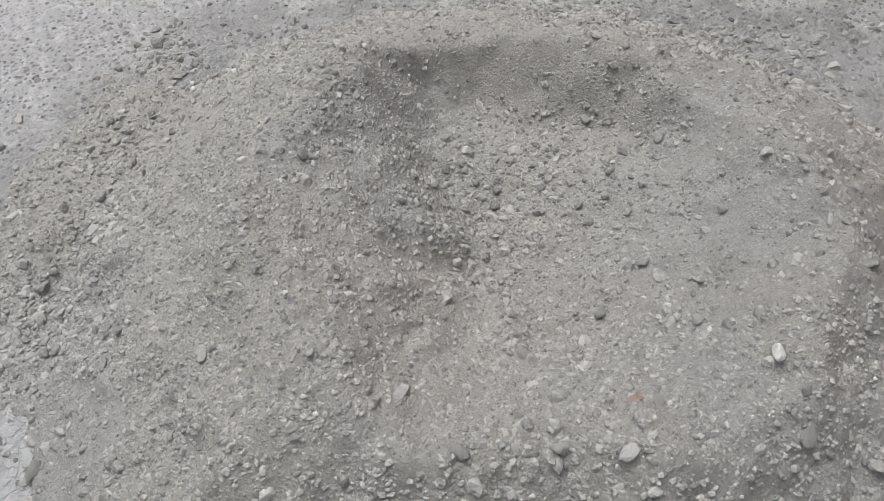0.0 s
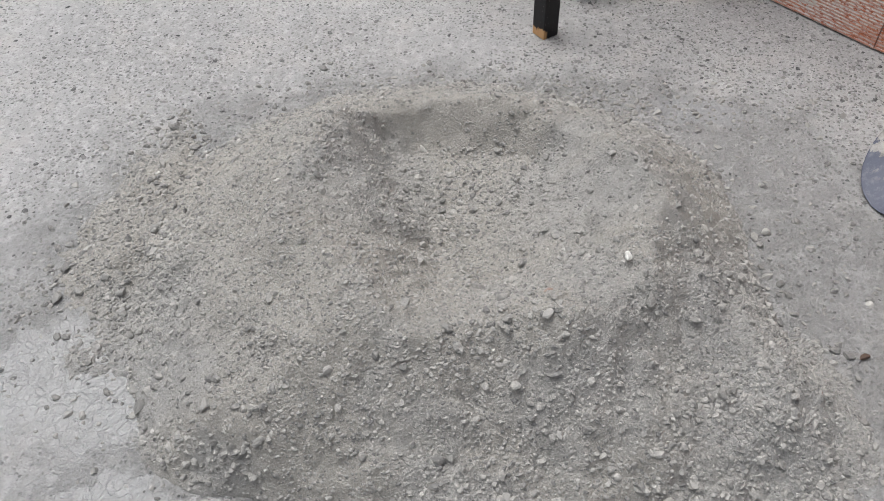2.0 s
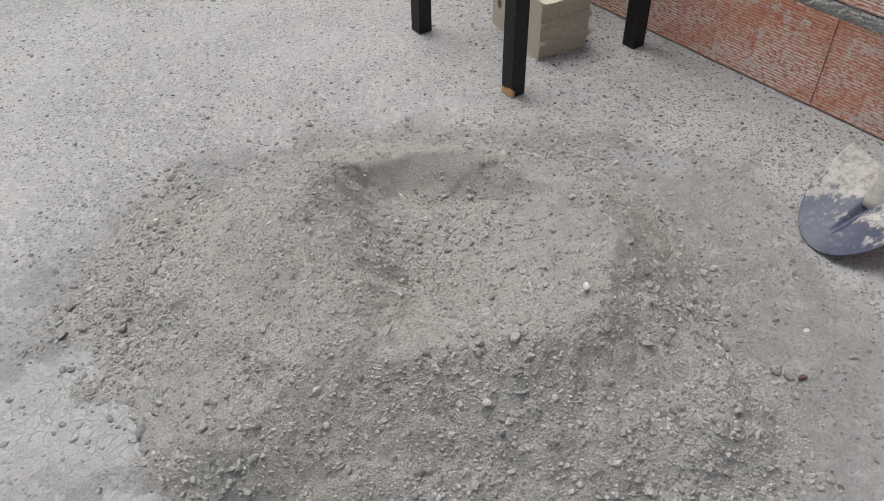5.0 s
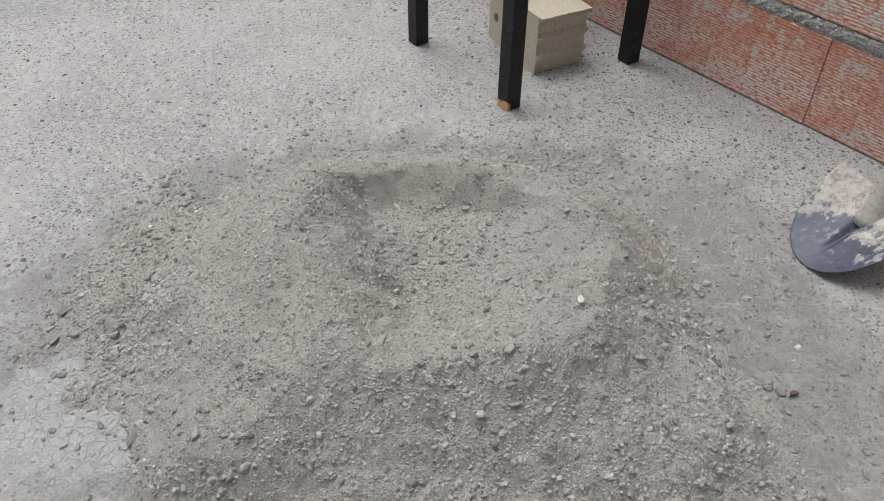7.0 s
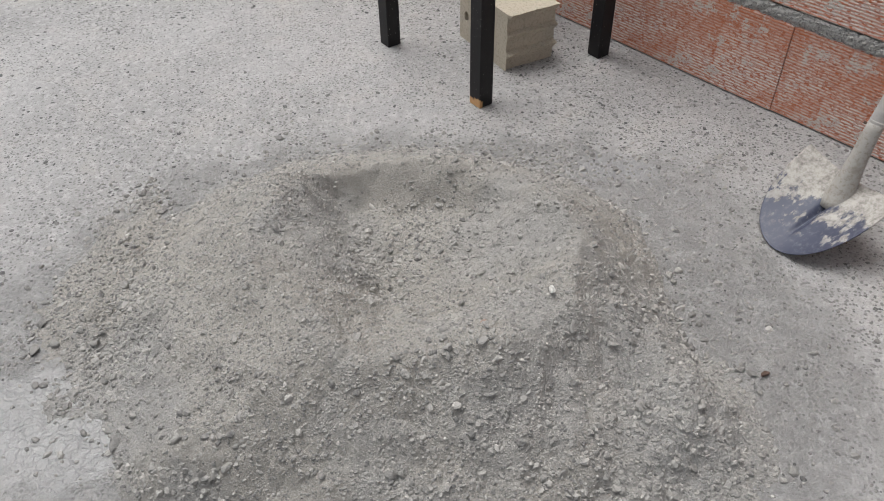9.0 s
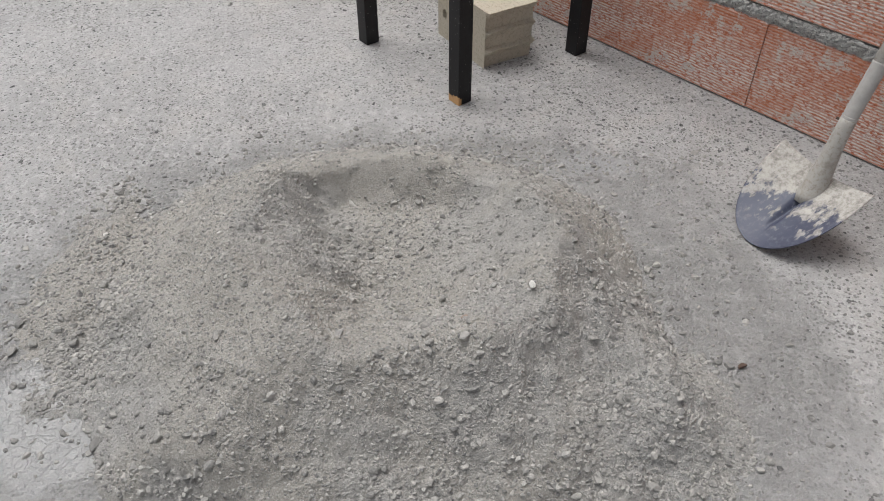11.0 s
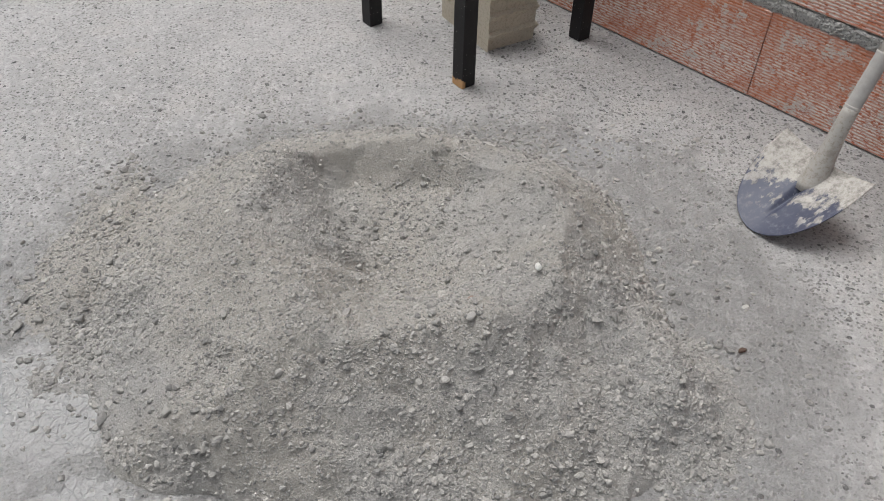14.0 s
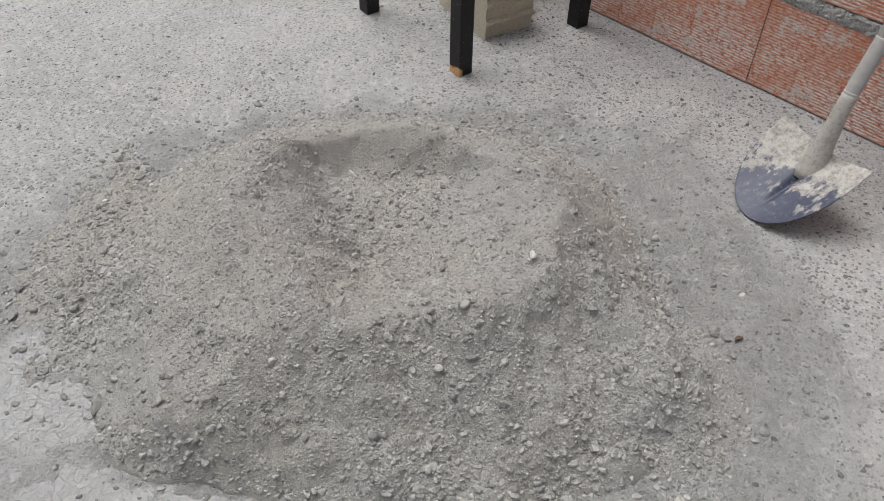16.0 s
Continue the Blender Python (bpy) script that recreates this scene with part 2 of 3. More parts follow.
def blade_material():
    n = Net("dusty_blue_steel", 0.5)
    c = n.mix(n.noise(18, 5), (0.042, 0.047, 0.075), (0.075, 0.082, 0.116))
    c = n.mix(n.step(n.noise(70, 5, 0.7), 0.48, 0.75, 0, 0.6), c, (0.17, 0.18, 0.2))
    mud = n.mix(n.step(n.noise(65, 6, 0.75), 0.3, 0.62), (0.2, 0.186, 0.163), (0.45, 0.425, 0.385))
    up = n.calc("ADD", n.xyz(2), n.calc("MULTIPLY", n.calc("SUBTRACT", n.noise(17, 6, 0.7, stretch=(1, 1, 0.6)), 0.5), 0.26))
    f = n.step(up, 0.122, 0.145)
    flecks = n.calc("MULTIPLY", n.step(n.noise(36, 5, 0.65, stretch=(1.2, 1, 0.6)), 0.52, 0.58), n.step(n.xyz(2), 0.03, 0.1))
    f = n.calc("MAXIMUM", f, n.calc("MULTIPLY", flecks, 0.85))
    c = n.mix(f, c, mud)
    return n.done(c, n.calc("ADD", n.noise(150, 5, 0.7), n.calc("MULTIPLY", f, 0.8)), 0.4, 0.0015, rough=n.step(f, 0, 1, 0.42, 0.92))


def handle_material():
    n = Net("dust_caked_wood", 0.9)
    c = n.mix(n.noise(30, 5, 0.7, stretch=(1, 1, 0.25)), (0.34, 0.32, 0.285), (0.47, 0.447, 0.405))
    c = n.mix(n.step(n.noise(120, 4, 0.7), 0.48, 0.72, 0, 0.65), c, (0.22, 0.185, 0.145))
    c = n.mix(n.step(n.noise(22, 5, 0.7), 0.5, 0.68, 0, 0.6), c, (0.24, 0.21, 0.17))
    return n.done(c, n.noise(160, 5, 0.75), 0.6, 0.0015)


def plain(name, color, rough=0.8, scale=60):
    n = Net(name, rough)
    c = n.mix(n.noise(scale, 5, 0.7), tuple(0.75 * v for v in color), tuple(min(1.25 * v, 1) for v in color))
    return n.done(c, n.noise(3 * scale, 4, 0.7), 0.5, 0.001)


SOIL, STONE, FLOOR, PEBBLE = soil_material(), stone_material(), floor_material(), pebble_material()
BRICK, MORTAR, BLOCK = brick_material(), mortar_material(), block_material()
BLACK, CHIPPED = black_paint("black_paint"), black_paint("chipped_black_paint", True)
BLADE, HANDLE, TAPE = blade_material(), handle_material(), plain("dusty_tape", (0.36, 0.345, 0.32))
GREY_STONE = loose_stone_material("grey_loose_stone", (0.28, 0.271, 0.254), (0.41, 0.397, 0.367))
DARK_STONE = loose_stone_material("dark_loose_stone", (0.19, 0.186, 0.178), (0.27, 0.263, 0.248))
PALE_STONE = loose_stone_material("pale_loose_stone", (0.46, 0.444, 0.408), (0.58, 0.56, 0.515), dust=0.4)
WHITE_STONE = loose_stone_material("white_loose_stone", (0.76, 0.745, 0.69), (0.85, 0.835, 0.78), dust=0.2)
PINK_STONE = loose_stone_material("pink_loose_stone", (0.33, 0.22, 0.17), (0.38, 0.26, 0.2))
RUST = plain("rusty_clod", (0.1, 0.066, 0.05))


# ---- helpers for meshes ----
def mesh_of(name, bm, material, smooth=False):
    me = bpy.data.meshes.new(name)
    bm.normal_update()
    bm.to_mesh(me)
    bm.free()
    me.materials.append(material)
    if smooth:
        me.polygons.foreach_set("use_smooth", [True] * len(me.polygons))
    return me


def part(name, bm, material, parent, label="", smooth=False):
    ob = new(name, mesh_of(name, bm, material, smooth))
    ob.parent = parent
    return tagged(ob, label)


def array_mesh(name, co, tris, material, smooth=True):
    me = bpy.data.meshes.new(name)
    me.vertices.add(len(co))
    me.vertices.foreach_set("co", np.asarray(co, dtype=np.float32).ravel())
    k = tris.shape[1]
    me.loops.add(len(tris) * k)
    me.loops.foreach_set("vertex_index", tris.astype(np.int32).ravel())
    me.polygons.add(len(tris))
    me.polygons.foreach_set("loop_start", np.arange(0, len(tris) * k, k, dtype=np.int32))
    me.polygons.foreach_set("use_smooth", np.full(len(tris), smooth))
    me.update(calc_edges=True)
    me.materials.append(material)
    return me


def box(bm, lo, hi, bevel=0.0, segments=2):
    made = bmesh.ops.create_cube(bm, size=1)
    for v in made["verts"]:
        v.co = [lo[i] + (v.co[i] + 0.5) * (hi[i] - lo[i]) for i in range(3)]
    if bevel:
        edges = list({e for v in made["verts"] for e in v.link_edges})
        bmesh.ops.bevel(bm, geom=edges, offset=bevel, segments=segments, affect="EDGES", profile=0.6)
    return made


def tube(bm, rings, sides=16, caps=True):
    """A round bar through rings of (centre, radius)."""
    loops = []
    for i, (c, r) in enumerate(rings):
        a, b = Vector(rings[max(i - 1, 0)][0]), Vector(rings[min(i + 1, len(rings) - 1)][0])
        q = (b - a).to_track_quat("Z", "Y")
        loops.append([bm.verts.new(Vector(c) + q @ Vector((r * math.cos(2 * math.pi * k / sides), r * math.sin(2 * math.pi * k / sides), 0))) for k in range(sides)])
    for p, n in zip(loops, loops[1:]):
        for k in range(sides):
            bm.faces.new((p[k], p[(k + 1) % sides], n[(k + 1) % sides], n[k]))
    if caps:
        bm.faces.new(loops[0][::-1])
        bm.faces.new(loops[-1])


# ---- the heap's shape ----
TABLE = np.random.default_rng(11).random((256, 256))


def rough_noise(x, y, scale, shift=0.0):
    """Smooth value noise in -1..1."""
    u, v = np.asarray(x) * scale + 57.3 + shift, np.asarray(y) * scale + 91.7 + 1.7 * shift
    i, j = np.floor(u).astype(int), np.floor(v).astype(int)
    f, g = u - i, v - j
    f, g = f * f * (3 - 2 * f), g * g * (3 - 2 * g)
    i0, j0, i1, j1 = i % 256, j % 256, (i + 1) % 256, (j + 1) % 256
    a = TABLE[i0, j0] * (1 - f) + TABLE[i1, j0] * f
    b = TABLE[i0, j1] * (1 - f) + TABLE[i1, j1] * f
    return 2 * (a * (1 - g) + b * g) - 1


# crater: centre, depth, and how its outer slope bends
CRATER = (-0.1802, -0.7918, 0.05467, 1.113)
# how the bowl's wall bends, and its rim and foot, round the centre
BOWL_BEND = [1.397, 0.5643, 0.587, -0.1437, 0.296]
RIM_REACH = [0.288, 0.0734, 0.0279, 0.0039, -0.022, 0.0074, -0.0094, 0.0027, 0.0028, 0.0033, -0.0066, -0.0016, 0.0004]
RIM_HEIGHT = [0.206, -0.0016, -0.0231, 0.0275, 0.0031, 0.0032, 0.0036, -0.0041, -0.003, 0.0001, -0.003, -0.0013, 0.0015]
FOOT_REACH = [0.5915, 0.0459, 0.0023, -0.0054, -0.0011, 0.015, -0.0017, -0.0176, -0.0173, -0.0142, 0.0025, -0.0073, 0.0005]
# swells and hollows: place, widths, turn, height
LUMPS = [
    (-0.730, -0.759, 0.180, 0.054, 1.72, 0.026),
    (0.401, -1.037, 0.056, 0.081, -0.07, 0.075),
    (-0.357, -1.291, 0.128, 0.050, -0.27, -0.060),
    (0.211, -0.978, 0.079, 0.052, -0.30, -0.045),
    (-0.048, -0.884, 0.051, 0.061, 0.04, -0.027),
    (-0.275, -0.551, 0.050, 0.052, 0.01, -0.057),
    (-0.285, -1.107, 0.050, 0.061, 0.11, 0.030),
    (-0.450, -1.190, 0.059, 0.050, -0.08, 0.026),
    (0.034, -0.577, 0.050, 0.050, -0.01, -0.034),
    (-0.12, -0.568, 0.12, 0.03, -0.15, -0.026),
    (-0.13, -0.492, 0.14, 0.026, -0.1, 0.012),
    (0.115, -1.2, 0.016, 0.08, 0.3, 0.008),
    (0.06, -1.19, 0.012, 0.07, 0.25, -0.006),
    (-0.56, -1.22, 0.06, 0.03, 0.3, 0.01),
    (-0.77, -0.88, 0.06, 0.06, 0.3, 0.012),
]


def floor_height(x, y):
    """The yard's floor is level but for a low rise at one side of the heap."""
    u = np.clip((-0.3 - np.asarray(x)) / 0.6, 0, 1)
    return 0.026 * u * u * (3 - 2 * u) + 0 * np.asarray(y)


def wave(c, a):
    """A closed outline: its mean, then cosine and sine shares of rising order."""
    return c[0] + sum(c[2 * k - 1] * np.cos(k * a) + c[2 * k] * np.sin(k * a) for k in range(1, len(c) // 2 + 1))


def heap_plain(x, y):
    """A ring-shaped heap over the floor: a bowl inside the rim, a slope of loose sand outside it, and some swells and hollows."""
    dx, dy = x - CRATER[0], y - CRATER[1]
    d, a = np.hypot(dx, dy), np.arctan2(dy, dx)
    rim, top = np.maximum(wave(RIM_REACH, a), 0.06), wave(RIM_HEIGHT, a)
    foot = np.maximum(wave(FOOT_REACH, a), rim + 0.08)
    bowl = CRATER[2] + (top - CRATER[2]) * (d / rim + 1e-6) ** np.clip(wave(BOWL_BEND, a), 0.7, 5)
    u = (d - rim) / (foot - rim)
    slope = top * np.where(u < 0, 1 - 1.2 * u, np.maximum(1 - u, 0) ** CRATER[3])
    # the rim is rounded in front and cut sharp at the back
    soft = 0.0095 - 0.006 * np.sin(a)
    s = 0.35 * soft * np.clip(slope / 0.1, 0, 1) - soft * np.logaddexp(-bowl / soft, -slope / soft)
    for cx, cy, sx, sy, turn, height in LUMPS:
        c, q = math.cos(turn), math.sin(turn)
        u, v = (x - cx) * c + (y - cy) * q, -(x - cx) * q + (y - cy) * c
        s = s + height * np.exp(-0.5 * ((u / sx) ** 2 + (v / sy) ** 2))
    return 0.003 * np.logaddexp(0, s / 0.003) - 0.002


def grains(x, y, cell, share, seed, flat=0.6):
    """Rounded bumps of uneven size and lean, as of stones and clods half sunk in sand."""
    rng = np.random.default_rng(seed)
    px, py, rad, has, turn = (rng.random((256, 256)) for _ in range(5))
    u, v = np.asarray(x) / cell + 700, np.asarray(y) / cell + 700
    i, j = np.floor(u).astype(int), np.floor(v).astype(int)
    out = np.zeros_like(u)
    for di in (-1, 0, 1):
        for dj in (-1, 0, 1):
            a, b = (i + di) % 256, (j + dj) % 256
            dx, dy = u - (i + di + px[a, b]), v - (j + dj + py[a, b])
            c, s = np.cos(turn[a, b] * 6.28), np.sin(turn[a, b] * 6.28)
            p, q = dx * c + dy * s, (dy * c - dx * s) * 1.45
            r2 = (0.25 + 0.45 * rad[a, b]) ** 2
            bump = np.sqrt(np.maximum(0, r2 - p * p - q * q)) * (has[a, b] < share) * (0.85 + 0.3 * p)
            out = np.maximum(out, bump)
    return out * cell * flat


def scooped(x, y):
    """1 on the smooth, freshly cut walls of the crater."""
    back = np.exp(-(((x + 0.2) / 0.17) ** 2 + ((y + 0.5) / 0.07) ** 2))
    side = np.exp(-(((x - 0.07) / 0.08) ** 2 + ((y + 0.62) / 0.12) ** 2))
    return np.maximum(back, 0.8 * side)


def heap_height(x, y):
    """The heap's surface, with clods and an uneven, thinning edge; under the floor where there is none."""
    wx = x + 0.018 * rough_noise(x, y, 9, 3) + 0.005 * rough_noise(x, y, 31, 4)
    wy = y + 0.018 * rough_noise(x, y, 9, 7) + 0.005 * rough_noise(x, y, 31, 8)
    h = heap_plain(wx, wy)
    body = np.clip(h / 0.05, 0, 1)
    h = h + body * (0.006 * rough_noise(x, y, 14, 1) + 0.0055 * rough_noise(x, y, 37, 2))
    clods = np.maximum(0, rough_noise(x, y, 60, 5) - 0.15) ** 1.5
    h = h + (0.25 + 0.75 * body) * (0.004 * clods + 0.0015 * rough_noise(x, y, 110, 6))
    h = h + (0.3 + 0.7 * body) * (1 - 0.75 * scooped(x, y)) * (grains(x, y, 0.0085, 0.3, 1, 0.3) + grains(x, y, 0.016, 0.24, 2, 0.5) * (rough_noise(x, y, 9, 15) > -0.35) + grains(x, y, 0.034, 0.16, 3, 0.36))
    fringe = 0.006 * rough_noise(x, y, 9, 17) + 0.004 * rough_noise(x, y, 22, 9) + 0.003 * rough_noise(x, y, 70, 10)
    edge = np.exp(-np.maximum(heap_plain(wx, wy) - 0.001, 0) / 0.0015)
    return h - 0.004 * (1 - body) - 0.012 * edge + 1.3 * fringe * (1 - body)


# ---- the ground ----
def build_floor():
    xs = np.r_[-40, -10, -4, -2, -1.2, np.arange(-0.95, -0.24, 0.05), 0.5, 4, 40]
    ys = np.r_[-40, -4, 0, 4, 40]
    gx, gy = np.meshgrid(xs, ys)
    idx = np.arange(gx.size).reshape(gx.shape)
    quads = np.stack([idx[:-1, :-1], idx[:-1, 1:], idx[1:, 1:], idx[1:, :-1]], 2).reshape(-1, 4)
    co = np.stack([gx.ravel(), gy.ravel(), floor_height(gx, gy).ravel()], 1)
    ob = new("ground", array_mesh("ground", co, quads, FLOOR))
    tagged(ob, "worn pale concrete terrace floor with exposed pebbles and dust", "floor", kind="structure")


ICO = bmesh.new()
bmesh.ops.create_icosphere(ICO, subdivisions=1, radius=1)
ICO1_V = np.array([v.co[:] for v in ICO.verts])
ICO1_F = np.array([[v.index for v in f.verts] for f in ICO.faces])
ICO.free()
ICO = bmesh.new()
bmesh.ops.create_icosphere(ICO, subdivisions=2, radius=1)
ICO2_V = np.array([v.co[:] for v in ICO.verts])
ICO2_F = np.array([[v.index for v in f.verts] for f in ICO.faces])
ICO.free()


def scatter(name, x, y, z, size, flat, sink, verts, faces, material, rng, angular=0.22, chips=0):
    """Many small stones as one mesh: each has its own turn, lean and shape, with some broken facets."""
    n, k = len(x), len(verts)
    base = np.repeat(verts[None], n, 0)
    for _ in range(chips):
        axis = rng.normal(0, 1, (n, 1, 3))
        axis /= np.linalg.norm(axis, axis=2, keepdims=True)
        over = np.maximum((base * axis).sum(2, keepdims=True) - rng.uniform(0.45, 0.8, (n, 1, 1)), 0)
        base = base - axis * over * 0.95
    shape = base * (1 + angular * rng.normal(0, 1, (n, k, 1)).clip(-1.6, 1.6))
    shape = shape * np.stack([size * rng.uniform(0.8, 1.35, n), size * rng.uniform(0.65, 1.0, n), size * flat], 1)[:, None]
    lean, turn = rng.normal(0, 0.35, n), rng.uniform(0, 2 * np.pi, n)
    cl, sl, ct, st = np.cos(lean), np.sin(lean), np.cos(turn), np.sin(turn)
    px, py, pz = shape[..., 0], shape[..., 1], shape[..., 2]
    px, pz = px * cl[:, None] - pz * sl[:, None], px * sl[:, None] + pz * cl[:, None]
    px, py = px * ct[:, None] - py * st[:, None], px * st[:, None] + py * ct[:, None]
    co = np.stack([px + x[:, None], py + y[:, None], pz + (z - sink * size * flat)[:, None]], 2)
    tris = (faces[None] + (np.arange(n) * k)[:, None, None]).reshape(-1, 3)
    return new(name, array_mesh(name, co.reshape(-1, 3), tris, material, smooth=False))


def build_heap():
    step = 0.003
    xs, ys = np.arange(-1.15, 0.85, step), np.arange(-1.66, -0.1, step)
    gx, gy = np.meshgrid(xs, ys)
    z = heap_height(gx, gy)
    keep = z > -0.004
    idx = np.arange(z.size).reshape(z.shape)
    quads = np.stack([idx[:-1, :-1], idx[:-1, 1:], idx[1:, 1:], idx[1:, :-1]], 2).reshape(-1, 4)
    quads = quads[keep.ravel()[quads].any(1)]
    used = np.unique(quads)
    remap = np.zeros(z.size, int)
    remap[used] = np.arange(len(used))
    co = np.stack([gx.ravel(), gy.ravel(), (z + floor_height(gx, gy)).ravel()], 1)[used]
    ob = new("mound", array_mesh("mound", co, remap[quads], SOIL))
    tagged(ob, "grey-brown heap of sand and gravel with a scooped crater", "mound")


def build_gravel():
    rng = np.random.default_rng(21)
    # fine grit all over the heap
    n = 120000
    x, y = rng.uniform(-1.05, 0.8, n), rng.uniform(-1.6, -0.12, n)
    h = heap_height(x, y)
    p = heap_plain(x, y)
    fine = (h > 0.0) & (rng.random(n) > 0.85 * scooped(x, y)) & (rng.random(n) < 0.35 + 0.55 * (rough_noise(x, y, 6, 20) > -0.2))
    x, y, h = x[fine], y[fine], h[fine]
    size = 0.0015 * (1 - rng.random(len(x)) * 0.93) ** -0.5
    ob = scatter("grit", x, y, h + floor_height(x, y), np.minimum(size, 0.0045), 0.75, 0.25, ICO1_V, ICO1_F, STONE, rng, 0.14)
    tagged(ob, "fine grey grit lying over the sand heap", "gravel", kind="stuff")
    # gravel, thickest at the foot and in the crater
    n = 80000
    x, y = rng.uniform(-1.15, 0.95, n), rng.uniform(-1.6, -0.1, n)
    h, p = heap_height(x, y), heap_plain(x, y)
    skirt = np.exp(-((x - 0.05) / 0.4) ** 2 - ((y + 0.25) / 0.07) ** 2)
    foot = np.exp(-((p - 0.022) / 0.028) ** 2) * (p > 0.0025)
    pit = np.exp(-(((x + 0.12) / 0.2) ** 2 + ((y + 0.76) / 0.16) ** 2))
    front = np.exp(-(((x - 0.0) / 0.5) ** 2 + ((y + 1.2) / 0.14) ** 2))
    want = (0.05 + 0.38 * foot + 0.14 * pit + 0.12 * front) * (0.45 + 0.9 * (rough_noise(x, y, 8, 30) > 0.1)) * (1 - 0.8 * scooped(x, y))
    want = np.where(p < 0.0025, 0.06 * np.exp(-(np.maximum(np.hypot((x + 0.08) / 1.0, (y + 0.8) / 0.85) - 0.55, 0) / 0.22) ** 2), want)
    toes = np.exp(-((x - 0.36) / 0.13) ** 2 - ((y + 1.05) / 0.2) ** 2) + np.exp(-((x + 0.74) / 0.13) ** 2 - ((y + 0.95) / 0.14) ** 2)
    ok = rng.random(n) < want + 0.35 * skirt + 0.3 * toes * (rough_noise(x, y, 12, 33) > -0.1)
    x, y, h = x[ok], y[ok], np.maximum(h[ok], 0.0)
    size = 0.0031 * (1 - rng.random(len(x)) * 0.955) ** -0.42
    ob = scatter("gravel", x, y, h + floor_height(x, y), np.minimum(size, 0.0092), 0.72, 0.05, ICO2_V, ICO2_F, STONE, rng, 0.1, chips=5)
    tagged(ob, "loose grey river gravel on the heap and its foot", "gravel", kind="stuff")


def build_floor_pebbles():
    rng = np.random.default_rng(5)
    n = 110000
    x, y = rng.uniform(-2.2, 1.5, n), rng.uniform(-1.6, 2.2, n)
    wall = (x - 0.235) * 0.714 + (y - 0.565) * 0.7002
    want = 0.22 + 0.4 * np.clip(rough_noise(x, y, 3.5, 40) + 0.1, 0, 1) + 0.45 * np.exp(-((x - 0.55) / 0.4) ** 2 - ((y + 0.1) / 0.45) ** 2)
    ok = (rng.random(n) < want) & (heap_plain(x, y) < 0.003) & (wall < -0.01)
    for cx, cy, r in ((-0.72, -1.13, 0.2), (0.345, -0.235, 0.06)):
        ok &= np.hypot(x - cx, y - cy) > r
    dusty = np.exp(-((x - 0.5) / 0.2) ** 4 - ((y + 0.8) / 0.45) ** 4) + np.exp(-((x - 0.2) / 0.35) ** 4 - ((y + 0.3) / 0.13) ** 4)
    ok &= rng.random(n) > 0.9 * dusty
    x, y = x[ok], y[ok]
    size = np.minimum(0.0024 * (1 - rng.random(len(x)) * 0.95) ** -0.42, 0.0078)
    ob = scatter("set_pebbles", x, y, floor_height(x, y), size, 0.4, 0.35, ICO1_V, ICO1_F, PEBBLE, rng, 0.12)
    tagged(ob, "dark pebbles set in the worn concrete floor", "pebbles", kind="stuff")


# ---- larger loose stones: place, width, length to width, turn, tone ----
STONES_A = [
    (0.082, -0.808, 0.0161, 1.0, 130, 0.85), (0.147, -0.914, 0.0233, 1.1, 169, 1.0), (0.083, -0.861, 0.0203, 1.3, 158, 0.5), (0.095, -0.719, 0.0183, 1.0, 92, 0.5),
    (0.016, -0.591, 0.0184, 1.3, 169, 0.45), (-0.077, -0.560, 0.0192, 1.1, 175, 0.4), (-0.169, -0.671, 0.0191, 1.0, 174, 0.4), (-0.166, -0.693, 0.0174, 1.2, 14, 0.25),
    (-0.197, -0.668, 0.0161, 1.0, 81, 0.5), (-0.238, -0.664, 0.0204, 1.1, 109, 0.35), (-0.220, -0.647, 0.0162, 1.2, 50, 0.4), (-0.214, -0.631, 0.0149, 1.2, 67, 0.45),
    (-0.251, -0.618, 0.0178, 1.0, 112, 0.5), (-0.225, -0.532, 0.0154, 2.2, 144, 0.8), (-0.324, -0.747, 0.0159, 1.1, 104, 0.55), (-0.161, -0.628, 0.0163, 1.2, 31, 0.5),
]
STONES_B = [
    (-0.199, -0.546, 0.0107, 1.0, 121, 0.6), (-0.172, -0.547, 0.0138, 1.0, 156, 0.6), (-0.133, -0.552, 0.0121, 1.2, 39, 0.5), (-0.200, -0.713, 0.0156, 1.2, 97, 0.8),
    (-0.253, -0.794, 0.0144, 1.2, 60, 0.7), (-0.158, -0.820, 0.017, 1.1, 162, 0.5), (-0.169, -0.793, 0.0106, 1.0, 10, 0.6), (-0.129, -0.808, 0.0132, 1.1, 85, 0.5),
    (-0.096, -0.833, 0.0116, 1.6, 161, 0.5), (-0.104, -0.866, 0.0152, 1.4, 77, 0.45), (-0.111, -0.899, 0.0173, 1.0, 25, 0.5), (-0.149, -0.902, 0.0098, 1.0, 142, 0.55),
    (-0.076, -0.929, 0.0192, 1.4, 173, 0.55), (-0.055, -0.937, 0.0177, 1.2, 177, 0.5), (-0.033, -0.906, 0.0142, 1.2, 167, 0.55), (-0.090, -0.903, 0.0135, 1.2, 66, 0.45),
]
